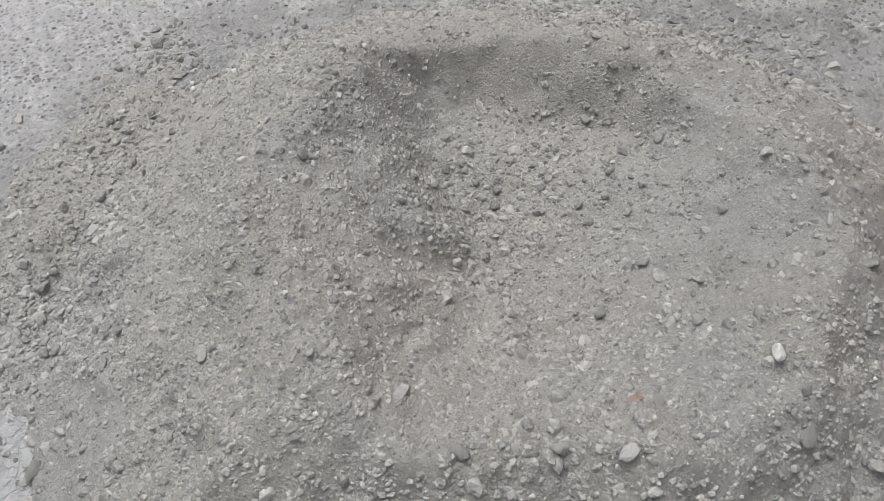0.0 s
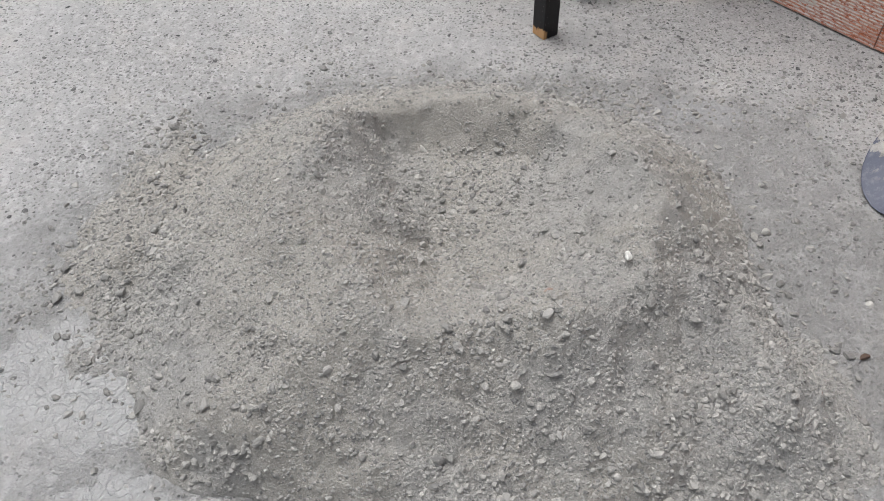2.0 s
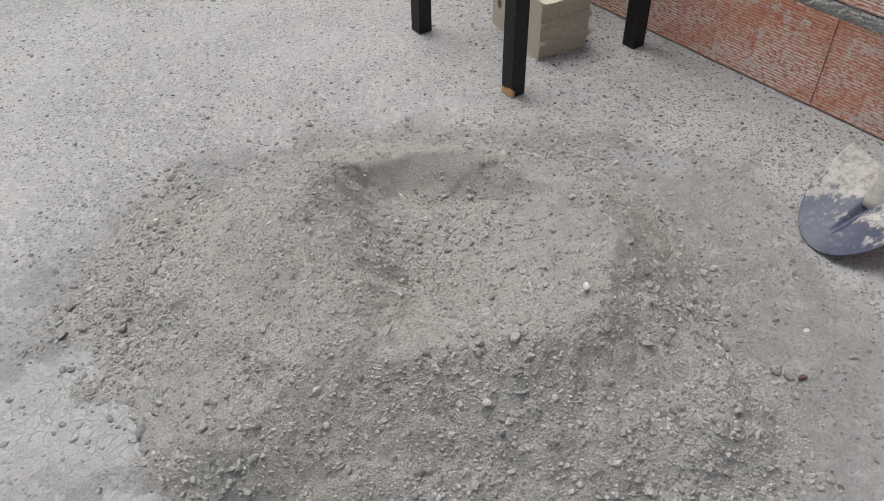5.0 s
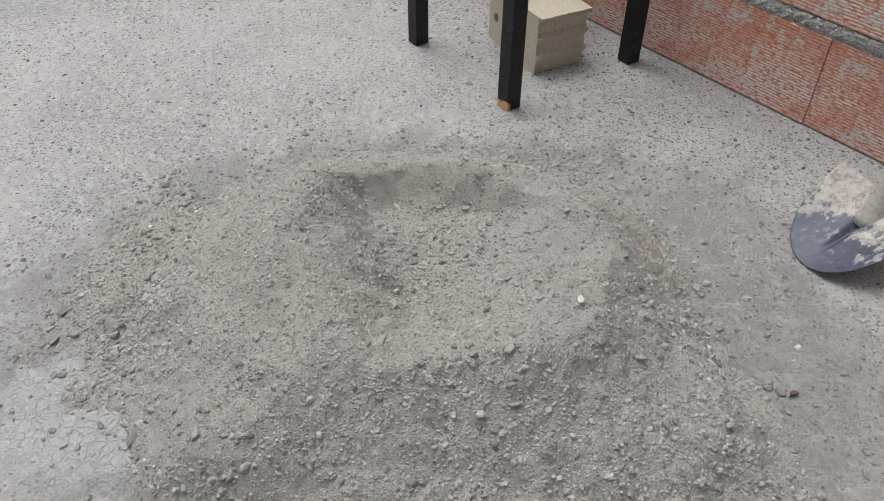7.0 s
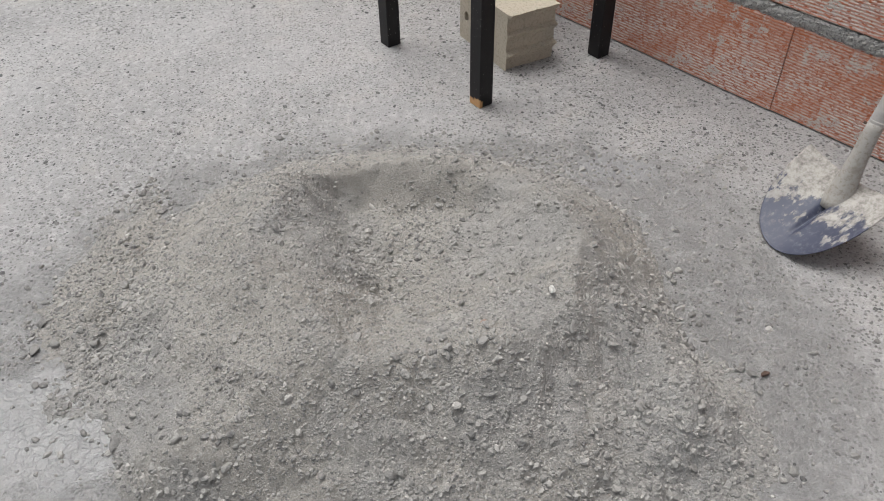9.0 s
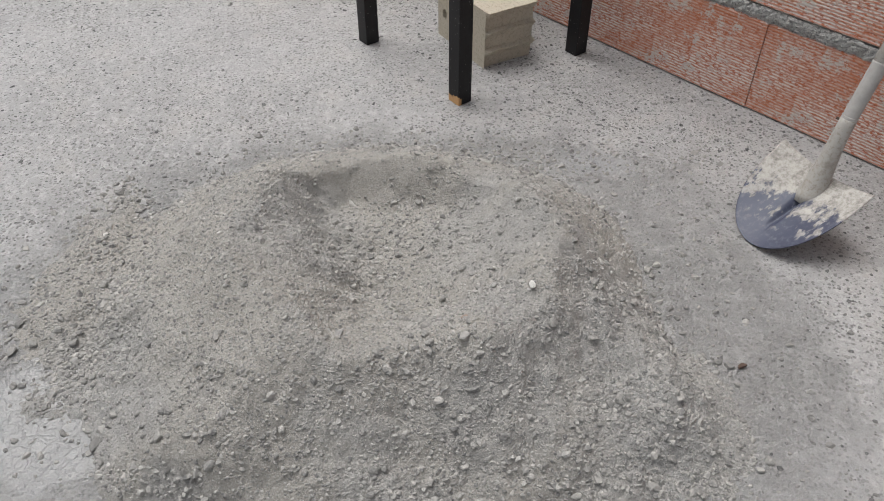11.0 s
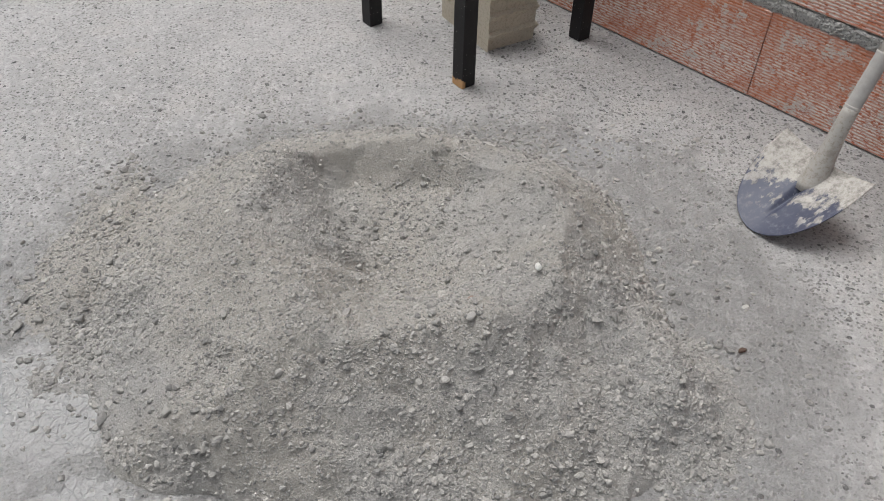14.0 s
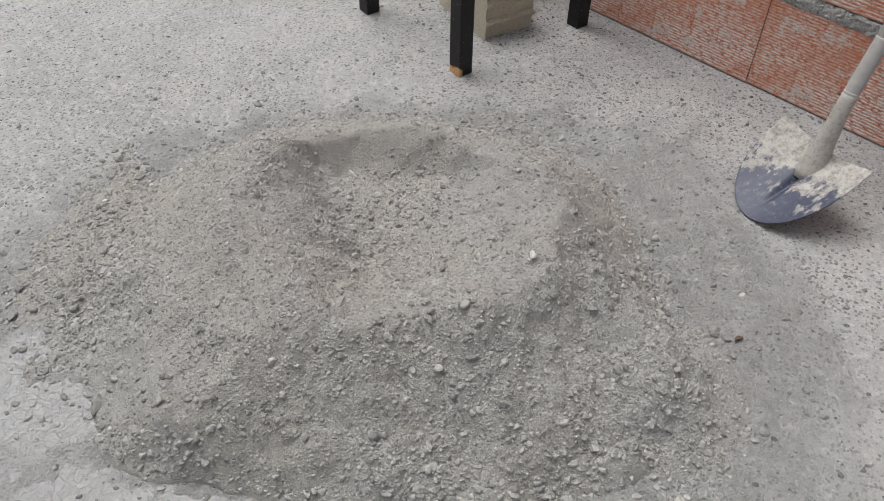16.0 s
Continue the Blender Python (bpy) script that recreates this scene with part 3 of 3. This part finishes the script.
STONES_C = [
    (-0.075, -0.880, 0.0136, 1.3, 131, 0.5), (-0.091, -0.931, 0.0096, 1.2, 174, 0.4), (-0.083, -0.875, 0.0087, 1.0, 103, 0.5), (-0.259, -0.954, 0.0132, 1.2, 167, 0.6),
    (-0.257, -1.019, 0.0104, 1.8, 106, 0.8), (-0.200, -1.037, 0.0131, 1.1, 31, 0.6), (-0.188, -1.042, 0.0131, 1.1, 83, 0.5), (-0.221, -0.921, 0.007, 1.0, 109, 0.7),
    (-0.345, -0.945, 0.0134, 1.0, 54, 0.65), (-0.378, -0.931, 0.0088, 1.4, 126, 0.85), (-0.563, -0.992, 0.0169, 1.0, 73, 0.6), (-0.659, -1.011, 0.0231, 1.1, 169, 0.5),
    (-0.695, -0.785, 0.0251, 1.1, 37, 0.45), (-0.778, -0.704, 0.0168, 1.3, 119, 0.8), (-0.750, -0.632, 0.0153, 1.0, 16, 0.95), (-0.781, -0.465, 0.0269, 1.2, 24, 0.3),
]
STONES_D = [
    (-0.730, -0.454, 0.0183, 1.1, 93, 0.5), (-0.405, -1.063, 0.0131, 1.5, 89, 0.6), (-0.370, -1.020, 0.0139, 1.0, 89, 0.5), (0.020, -0.747, 0.0119, 1.2, 88, 0.65),
    (0.033, -0.981, 0.0131, 1.7, 154, 2.0), (0.053, -0.980, 0.0151, 1.1, 90, 0.55), (-0.021, -1.043, 0.0221, 1.2, 65, 0.5), (-0.105, -1.067, 0.0212, 1.3, 172, 0.45),
    (-0.048, -1.051, 0.0122, 1.0, 159, 0.65), (0.074, -1.039, 0.011, 2.2, 62, 0.8), (0.181, -0.973, 0.0222, 1.5, 36, 0.55), (0.166, -0.962, 0.0131, 1.1, 40, 0.6),
    (0.173, -0.942, 0.0154, 1.2, 29, 0.55), (-0.032, -0.645, 0.0185, 1.1, 93, 0.5), (-0.031, -0.626, 0.0093, 1.0, 103, 0.9), (-0.081, -0.610, 0.0102, 1.1, 115, 0.7),
]
STONES_E = [
    (0.097, -0.915, 0.0158, 1.2, 161, 0.5), (0.108, -0.871, 0.0164, 1.2, 169, 0.45), (0.008, -0.669, 0.0152, 1.2, 96, 0.55), (0.024, -0.774, 0.0168, 1.2, 104, 0.45),
    (0.113, -0.828, 0.0085, 1.6, 14, 0.6), (0.179, -0.801, 0.0146, 1.0, 48, 0.5), (-0.011, -0.837, 0.0211, 1.3, 179, 0.5), (-0.028, -0.760, 0.0093, 1.0, 167, 0.6),
    (0.133, -0.892, 0.0091, 1.0, 4, 0.75), (-0.060, -0.694, 0.0154, 1.2, 88, 0.3), (-0.046, -0.715, 0.0165, 1.2, 89, 0.3), (-0.111, -0.668, 0.0159, 1.2, 121, 0.3),
    (-0.031, -0.682, 0.0154, 1.1, 20, 0.45), (0.034, -0.668, 0.0096, 1.2, 85, 0.5), (-0.320, -0.453, 0.0144, 1.3, 66, 0.85), (-0.358, -0.788, 0.015, 1.6, 39, 0.35),
]
STONES_F = [
    (0.178, -0.733, 0.014, 1.0, 145, 0.5), (-0.248, -1.092, 0.0136, 1.2, 124, 0.45), (-0.064, -1.018, 0.0109, 1.1, 32, 0.5), (-0.354, -1.120, 0.0079, 1.2, 138, 0.85),
    (0.088, -0.254, 0.0147, 1.0, 96, 0.6), (0.023, -0.329, 0.0139, 1.2, 34, 0.4), (-0.042, -0.496, 0.0173, 1.3, 119, 0.45), (-0.370, -0.653, 0.0114, 1.0, 82, 0.5),
    (-0.378, -0.610, 0.0162, 1.1, 86, 0.45), (-0.149, -0.783, 0.0122, 1.1, 65, 0.35), (-0.222, -0.812, 0.0104, 1.2, 175, 0.55), (-0.326, -0.876, 0.0116, 1.2, 30, 0.45),
    (-0.827, -0.889, 0.0304, 1.2, 179, 0.3), (-0.779, -0.938, 0.0245, 1.3, 39, 0.4), (-0.814, -0.953, 0.0247, 1.5, 144, 0.45), (-0.702, -0.933, 0.0261, 1.1, 173, 0.5),
]
STONES_G = [
    (-0.736, -0.912, 0.022, 1.2, 23, 0.45), (-0.677, -0.887, 0.0153, 1.2, 159, 0.4), (-0.564, -0.987, 0.0152, 1.1, 6, 0.8), (-0.636, -1.008, 0.0201, 1.4, 68, 0.4),
    (-0.446, -1.174, 0.0237, 1.3, 95, 0.7), (-0.584, -1.147, 0.0275, 1.4, 133, 0.35), (-0.562, -1.176, 0.0209, 1.0, 30, 0.4), (-0.384, -1.227, 0.0174, 1.0, 7, 0.4),
    (-0.356, -1.214, 0.021, 1.6, 53, 0.5), (-0.100, -1.211, 0.0235, 1.4, 164, 0.6), (-0.083, -1.208, 0.0162, 1.1, 59, 0.55), (-0.114, -1.195, 0.0136, 1.0, 96, 0.6),
    (-0.065, -1.220, 0.0126, 1.2, 12, 0.55), (-0.296, -1.198, 0.0131, 1.2, 147, 0.6), (0.415, -0.644, 0.0244, 1.2, 172, 0.75), (0.437, -0.630, 0.025, 1.2, 49, 0.75),
]
STONES_H = [
    (0.423, -0.665, 0.0194, 1.2, 153, 0.6), (0.446, -0.757, 0.0188, 1.3, 67, 0.3), (0.455, -0.783, 0.0209, 1.1, 54, 0.35), (0.419, -0.816, 0.0177, 1.3, 62, 0.4),
    (0.417, -0.721, 0.0164, 1.2, 27, 0.4), (0.294, -1.064, 0.0257, 1.2, 175, 0.55), (0.225, -1.108, 0.0212, 1.0, 17, 0.55), (0.234, -1.126, 0.0154, 1.3, 77, 0.55),
    (0.251, -1.085, 0.0156, 1.1, 114, 0.6), (0.277, -1.071, 0.0177, 1.1, 89, 0.45), (0.219, -1.149, 0.0171, 1.1, 17, 0.5), (0.258, -1.105, 0.0136, 1.1, 172, 0.55),
    (0.168, -1.180, 0.0166, 1.0, 154, 0.5), (0.219, -1.209, 0.0148, 2.0, 162, 0.8), (0.077, -1.121, 0.0128, 1.2, 25, 0.55), (0.063, -1.115, 0.011, 1.1, 71, 0.5),
]
STONES_I = [
    (0.512, -0.894, 0.0204, 1.5, 72, 0.3), (0.532, -0.903, 0.0204, 1.4, 55, 0.35), (0.564, -0.732, 0.0147, 1.1, 0, 0.85), (0.554, -0.769, 0.0145, 1.0, 145, 0.55),
    (0.525, -1.030, 0.0216, 1.3, 132, 0.5), (0.552, -1.108, 0.0233, 1.2, 19, 0.55), (0.534, -1.127, 0.0168, 1.0, 32, 0.8), (0.526, -1.107, 0.0137, 1.2, 70, 0.85),
    (0.346, -1.177, 0.0191, 2.4, 163, 0.5), (0.460, -1.103, 0.0205, 1.1, 157, 0.35), (0.665, -1.071, 0.0199, 1.2, 23, 0.55), (0.381, -0.514, 0.0155, 1.0, 165, 0.85),
    (0.367, -0.481, 0.021, 1.2, 52, 0.3), (0.289, -0.948, 0.0163, 1.6, 42, 0.55), (0.309, -1.057, 0.0178, 1.0, 176, 0.5), (-0.257, -0.773, 0.0156, 1.3, 14, 0.75),
]
STONES_J = [
    (-0.521, -0.194, 0.0244, 1.6, 6, 0.3), (0.275, -0.172, 0.0163, 1.0, 141, 0.7), (-0.426, -1.215, 0.0157, 1.2, 44, 0.4), (-0.343, -1.193, 0.0152, 1.0, 111, 0.55),
    (-0.398, -1.220, 0.0195, 1.2, 60, 0.5), (-0.376, -1.217, 0.0154, 1.0, 42, 0.5), (0.536, -0.947, 0.0157, 1.0, 72, 0.4), (0.462, -0.629, 0.0126, 1.0, 91, 0.5),
    (0.459, -0.824, 0.0157, 1.4, 27, 0.4), (0.346, -0.939, 0.0147, 1.2, 12, 0.45), (0.358, -0.968, 0.0144, 1.0, 178, 0.4), (-0.776, -1.032, 0.019, 1.5, 126, 0.55),
    (-0.735, -0.984, 0.0166, 1.2, 62, 0.5), (-0.687, -0.972, 0.0162, 1.3, 94, 0.5), (-0.524, -1.034, 0.0169, 1.4, 173, 0.45), (-0.602, -0.933, 0.0134, 1.2, 126, 0.45),
]
STONES_K = [
    (-0.906, -0.725, 0.0164, 1.0, 105, 0.4), (0.660, -0.844, 0.0168, 1.5, 15, 0.45), (0.437, -0.782, 0.0137, 1.1, 8, 0.3), (0.476, -0.756, 0.0144, 1.2, 116, 0.35),
    (-0.067, -1.179, 0.0108, 1.0, 115, 0.5), (0.109, -1.127, 0.0129, 1.0, 66, 0.5),
]
STONES = STONES_A + STONES_B + STONES_C + STONES_D + STONES_E + STONES_F + STONES_G + STONES_H + STONES_I + STONES_J + STONES_K



def stone_mesh(seed, flat, angular):
    rng = np.random.default_rng(seed)
    bm = bmesh.new()
    bmesh.ops.create_icosphere(bm, subdivisions=3, radius=0.5)
    off = Vector(rng.uniform(-50, 50, 3))
    cuts = [(Vector(rng.normal(0, 1, 3)).normalized(), rng.uniform(0.24, 0.37)) for _ in range(int(14 * angular))]
    for v in bm.verts:
        p = v.co.copy()
        for axis, reach in cuts:
            d = p.dot(axis)
            if d > reach:
                p -= axis * (d - reach) * 0.92
        p *= 1 + 0.16 * noise.noise(p * 2.6 + off) + 0.05 * noise.noise(p * 8 + off)
        p.z *= flat
        v.co = p
    return bm


def build_stones():
    shapes = {}
    rng = np.random.default_rng(8)
    kinds = (
        ("dark", DARK_STONE, "dark grey rounded river stone lying on gravel"),
        ("grey", GREY_STONE, "grey rounded river stone half sunk in sand"),
        ("pale", PALE_STONE, "pale grey stone dusted with sand"),
        ("white", WHITE_STONE, "bright white angular stone on the sand heap"),
        ("pink", PINK_STONE, "pinkish elongated stone half sunk in sand"),
    )
    for i, (x, y, width, long, turn, tone) in enumerate(STONES):
        k = 4 if tone > 1.5 else 0 if tone < 0.37 else 1 if tone < 0.66 else 2 if tone < 0.92 else 3
        key = (k, i % 9)
        if key not in shapes:
            bm = stone_mesh(100 * k + i % 9, 0.62 + 0.04 * (i % 5), 1.0 if k in (3, 4) or i % 3 == 0 else 0.75)
            shapes[key] = mesh_of("stone", bm, kinds[k][1], smooth=k not in (3,))
        ob = new("stone", shapes[key])
        z = max(float(heap_height(np.array([x]), np.array([y]))[0]), 0.0) + float(floor_height(x, y))
        gx = float(heap_plain(np.array([x + 0.01]), np.array([y]))[0] - heap_plain(np.array([x - 0.01]), np.array([y]))[0]) / 0.02
        gy = float(heap_plain(np.array([x]), np.array([y + 0.01]))[0] - heap_plain(np.array([x]), np.array([y - 0.01]))[0]) / 0.02
        up = Vector((-gx, -gy, 1)).normalized().to_track_quat("Z", "Y").to_matrix().to_4x4()
        s = width * (0.75 if k == 3 else 0.8)
        ob.matrix_world = Matrix.Translation((x, y, z + (0.25 if k == 3 else 0.16) * s)) @ up @ pose(0, 0, 0, rng.normal(0, 8), rng.normal(0, 8), turn) @ Matrix.Diagonal((s * long, s, s, 1))
        tagged(ob, kinds[k][2], "stone", group="loose stones on the heap")
    bm = stone_mesh(901, 0.5, 1.0)
    ob = new("rusty_clod", mesh_of("rusty_clod", bm, RUST))
    ob.matrix_world = pose(0.552, -0.905, 0.006, 10, 5, 30) @ Matrix.Diagonal((0.026, 0.015, 0.018, 1))
    tagged(ob, "small rust-brown crumbling clod among gravel", "clod")


# ---- brick wall ----
WALL = Matrix(((0.7002, 0.714, 0, 0.235), (-0.714, 0.7002, 0, 0.565), (0, 0, 1, 0), (0, 0, 0, 1)))
BRICK_L, BRICK_H, COURSE = 0.4454, 0.247, 0.281


def brick_mesh(length=BRICK_L):
    """A hollow clay brick with a ribbed face."""
    ribs, depth = 30, 0.1
    prof = []
    pitch = (BRICK_H - 0.006) / ribs
    for i in range(ribs):
        z = 0.003 + i * pitch
        prof += [(0.0014, z), (0.0003, z + 0.2 * pitch), (0.0, z + 0.5 * pitch), (0.0003, z + 0.8 * pitch)]
    prof += [(0.003, BRICK_H - 0.003), (0.006, BRICK_H), (depth, BRICK_H), (depth, 0.0), (0.006, 0.0)]
    bm = bmesh.new()
    a = [bm.verts.new((0.0, y, z)) for y, z in prof]
    b = [bm.verts.new((length, y, z)) for y, z in prof]
    for i in range(len(prof)):
        j = (i + 1) % len(prof)
        bm.faces.new((a[i], b[i], b[j], a[j]))
    bm.faces.new(a)
    bm.faces.new(b[::-1])
    bmesh.ops.recalc_face_normals(bm, faces=bm.faces)
    return mesh_of("brick", bm, BRICK)


def build_wall():
    bm = bmesh.new()
    box(bm, (-1.8, 0.012, 0.0), (3.2, 0.15, 5 * COURSE))
    core = new("wall_brick", mesh_of("wall_brick", bm, MORTAR))
    core.matrix_world = WALL
    tagged(core, "wall of large ribbed terracotta bricks with rough mortar", "wall", kind="structure")
    for course in range(4):
        # squeezed mortar bed between the courses
        bm = bmesh.new()
        rows = []
        for i in range(626):
            s = -1.8 + i * 0.008
            row = []
            for j in range(7):
                z = course * COURSE + BRICK_H - 0.001 + (COURSE - BRICK_H + 0.002) * j / 6
                bulge = 0.004 * math.sin(math.pi * j / 6) - 0.004
                y = -bulge - 0.004 + 0.003 + 0.008 * noise.noise((s * 95, z * 110, 3)) + 0.005 * noise.noise((s * 22, z * 20, 9))
                row.append(bm.verts.new((s, y, z + (0.003 * noise.noise((s * 40, 7, 1)) if j in (0, 6) else 0))))
            rows.append(row)
        for p, q in zip(rows, rows[1:]):
            for j in range(6):
                bm.faces.new((p[j], q[j], q[j + 1], p[j + 1]))
        part("mortar_bed", bm, MORTAR, core, "rough grey mortar bed")
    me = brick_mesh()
    pitch = BRICK_L + 0.0016
    rng = random.Random(3)
    for course in range(5):
        first = 0.7665 if course % 2 == 0 else 1.038
        start = first - 5 * pitch
        for k in range(11):
            s = start + k * pitch
            if s < -1.8 or s + BRICK_L > 3.2:
                continue
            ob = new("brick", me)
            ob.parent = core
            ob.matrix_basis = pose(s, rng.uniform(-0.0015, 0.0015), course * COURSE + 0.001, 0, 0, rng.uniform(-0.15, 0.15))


# ---- small table, concrete block, shovel ----
TURN = radians(41)


def build_table():
    base = new("wooden_stand")
    base.matrix_world = Matrix.Translation((-0.008, -0.011, 0)) @ Matrix.Rotation(TURN, 4, "Z")
    tagged(base, "small open stand with black-painted wooden legs, one chipped", "stand")
    w, span, deep = 0.045, 0.452, 0.446
    for i, (x, y) in enumerate(((0, 0), (span, 0), (0, deep), (span, deep))):
        bm = bmesh.new()
        box(bm, (0, 0, 0), (w, w, 0.66), 0.0022)
        leg = part("leg", bm, CHIPPED if i == 0 else BLACK, base, "black leg chipped to bare wood at its foot" if i == 0 else "")
        leg.matrix_basis = pose(x, y, 0.0005)
    for lo, hi in (((w, 0.008, 0.56), (span, 0.03, 0.66)), ((w, deep + 0.015, 0.56), (span, deep + 0.037, 0.66)), ((0.008, w, 0.56), (0.03, deep, 0.66)), ((span + 0.015, w, 0.56), (span + 0.037, deep, 0.66))):
        bm = bmesh.new()
        box(bm, lo, hi, 0.002)
        part("apron", bm, BLACK, base)


def build_block():
    """A moulded concrete block: stepped end with broken lips, and a round hole in its side."""
    length, width, height = 0.27, 0.168, 0.176
    bm = bmesh.new()
    # side with the hole (plane y = 0, running along x)
    hx, hz, r = 0.232, 0.078, 0.013
    n = 32
    outer, inner, deep = [], [], []
    corners = [math.atan2(z - hz, x - hx) % (2 * math.pi) for x, z in ((0.0035, 0), (length, 0), (length, height), (0.0035, height))]
    turns = sorted([2 * math.pi * i / 28 + 0.05 for i in range(28)] + corners)
    for a in turns:
        dx, dz = math.cos(a), math.sin(a)
        tx = ((length if dx > 0 else 0.0035) - hx) / dx if abs(dx) > 1e-6 else 9
        tz = ((height if dz > 0 else 0.0) - hz) / dz if abs(dz) > 1e-6 else 9
        t = min(tx, tz)
        outer.append(bm.verts.new((hx + dx * t, 0, hz + dz * t)))
        wob = r * (1 + 0.1 * noise.noise((dx * 2, dz * 2, 4)))
        inner.append(bm.verts.new((hx + dx * wob, 0.001, hz + dz * wob * 1.25)))
        deep.append(bm.verts.new((hx + dx * wob, 0.07, hz + dz * wob * 1.25)))
    for i in range(n):
        j = (i + 1) % n
        bm.faces.new((outer[i], outer[j], inner[j], inner[i]))
        bm.faces.new((inner[i], inner[j], deep[j], deep[i]))
    bm.faces.new(deep)
    side = part_base = new("concrete_block")
    side.matrix_world = Matrix.Translation((0.061, 0.194, 0)) @ Matrix(((-0.57, 0.853, 0, 0), (0.822, 0.522, 0, 0), (0, 0, 1, 0), (0, 0, 0, 1)))
    tagged(part_base, "tan concrete block with stepped end and a round side hole", "concrete block")
    # body behind the side, with three stepped tiers on the end (towards -x)
    cols, rows_n = 28, 40
    grid = []
    for k in range(rows_n + 1):
        z = height * k / rows_n
        tier = (z / height * 3) % 1.0 if k < rows_n else 1.0
        lip = max(0.0, (tier - 0.62) / 0.38) ** 0.7
        row = []
        for i in range(cols + 1):
            y = width * i / cols
            x = 0.014 - 0.019 * lip - 0.004 * min(1, 4 * (z / height)) + 0.0045 * lip * noise.noise((y * 60, z * 60, 2)) + 0.0015 * noise.noise((y * 120, z * 120, 5))
            edge = min(i, cols - i)
            x = 0.004 if i == 0 else x
            zz = z + 0.0045 * noise.noise((y * 55, round(z * 17), 8)) * (0 < k < rows_n) * (i > 0)
            row.append(bm.verts.new((x, y, max(0.0, zz))))
        grid.append(row)
    for p, q in zip(grid, grid[1:]):
        for i in range(cols):
            bm.faces.new((p[i], p[i + 1], q[i + 1], q[i]))
    back = [bm.verts.new((length, y, z)) for y, z in ((0, 0), (width, 0), (width, height), (0, height))]
    bm.faces.new(back)
    bm.faces.new((*grid[-1], back[2], back[3]))
    bm.faces.new((*grid[0][::-1], back[0], back[1]))
    bm.faces.new((*[row[-1] for row in grid][::-1], back[1], back[2]))
    bmesh.ops.recalc_face_normals(bm, faces=bm.faces)
    part("body", bm, BLOCK, part_base)


def build_shovel():
    tip = Vector((0.65, -0.544, 0.002))
    a, b = Vector((0.754, -0.338, 0.127)), Vector((0.872, -0.559, 0.141))
    mid = (a + b) / 2
    axis = (mid - tip).normalized()
    side = (b - a).normalized()
    side = (side - axis * side.dot(axis)).normalized()
    face = side.cross(axis).normalized()
    base = new("shovel")
    rot = Matrix((side, -face, axis)).transposed().to_4x4()
    base.matrix_world = Matrix.Translation(tip) @ rot
    tagged(base, "dusty blue steel shovel leaning on the brick wall", "shovel")
    length, half = (mid - tip).length, 0.126
    # blade: x across, z up the blade, -y towards the open face
    bm = bmesh.new()
    nu, nv = 56, 40
    rows = []
    for j in range(nv + 1):
        t = (j / nv) ** 1.5
        z = length * t
        w = half * (1 - (1 - min(1.0, t)) ** 2.7) ** 0.5
        if j == 0:
            w = 0.012
        row = []
        for i in range(nu + 1):
            u = 2 * i / nu - 1
            dish = -0.026 * u * u * (w / half) ** 1.5 - 0.012 * (1 - t) ** 2
            fold = -0.015 * math.exp(-(u * w / 0.0075) ** 2) * min(1, max(0, (t - 0.16) / 0.35))
            row.append(bm.verts.new((u * w, dish - fold + 0.012, z - 0.012 * (1 - u * u) * max(0, t - 0.85) / 0.15 * 0.6)))
        rows.append(row)
    for p, q in zip(rows, rows[1:]):
        for i in range(nu):
            bm.faces.new((p[i], p[i + 1], q[i + 1], q[i]))
    bmesh.ops.recalc_face_normals(bm, faces=bm.faces)
    bmesh.ops.solidify(bm, geom=bm.faces[:], thickness=0.0022)
    part("blade", bm, BLADE, base, "blue steel blade half caked with pale dust", smooth=True)
    inv = base.matrix_world.inverted()

    def local(*p):
        return inv @ Vector(p)

    foot = Vector((0, 0.036, length - 0.075))
    neck = Vector((0, -0.002, length + 0.0))
    s1, s2 = local(0.813, -0.443, 0.245), local(0.851, -0.413, 0.381)
    run = (s2 - s1).normalized()
    bm = bmesh.new()
    rings = []
    for k in range(13):
        t = k / 12
        p = foot * (1 - t) ** 3 + (neck + Vector((0, -0.006, -0.01))) * 3 * t * (1 - t) ** 2 + (s1 - run * 0.055) * 3 * t * t * (1 - t) + (s1 + run * 0.02) * t ** 3
        rings.append((p, 0.0168 + 0.016 * (1 - t) ** 2.2))
    tube(bm, rings, 20)
    part("socket", bm, HANDLE, base, "dust-caked steel socket", smooth=True)
    bm = bmesh.new()
    tube(bm, [(s1 - run * 0.01, 0.0155), (s1 + run * 0.3, 0.0158), (s1 + run * 0.6, 0.016), (s1 + run * 0.795, 0.0158), (s1 + run * 0.81, 0.011)], 20)
    part("handle", bm, HANDLE, base, "pale worn wooden handle", smooth=True)
    bm = bmesh.new()
    tube(bm, [(s1 - run * 0.01 + run * 0.004 * k, 0.0163 + (0.0005 if k % 6 < 2 else 0)) for k in range(5, 38)], 20)
    part("binding", bm, TAPE, base, "wound grey tape", smooth=True)
    p = s1 + run * 0.004
    out = Vector((1, 0, 0))
    bm = bmesh.new()
    tube(bm, [(p - out * 0.026, 0.003), (p + out * 0.006, 0.003)], 8)
    part("rivet", bm, RUST, base, "rusty rivet")


build_floor()
build_heap()
build_table()
build_block()
build_shovel()
build_stones()
build_floor_pebbles()
build_gravel()
build_wall()
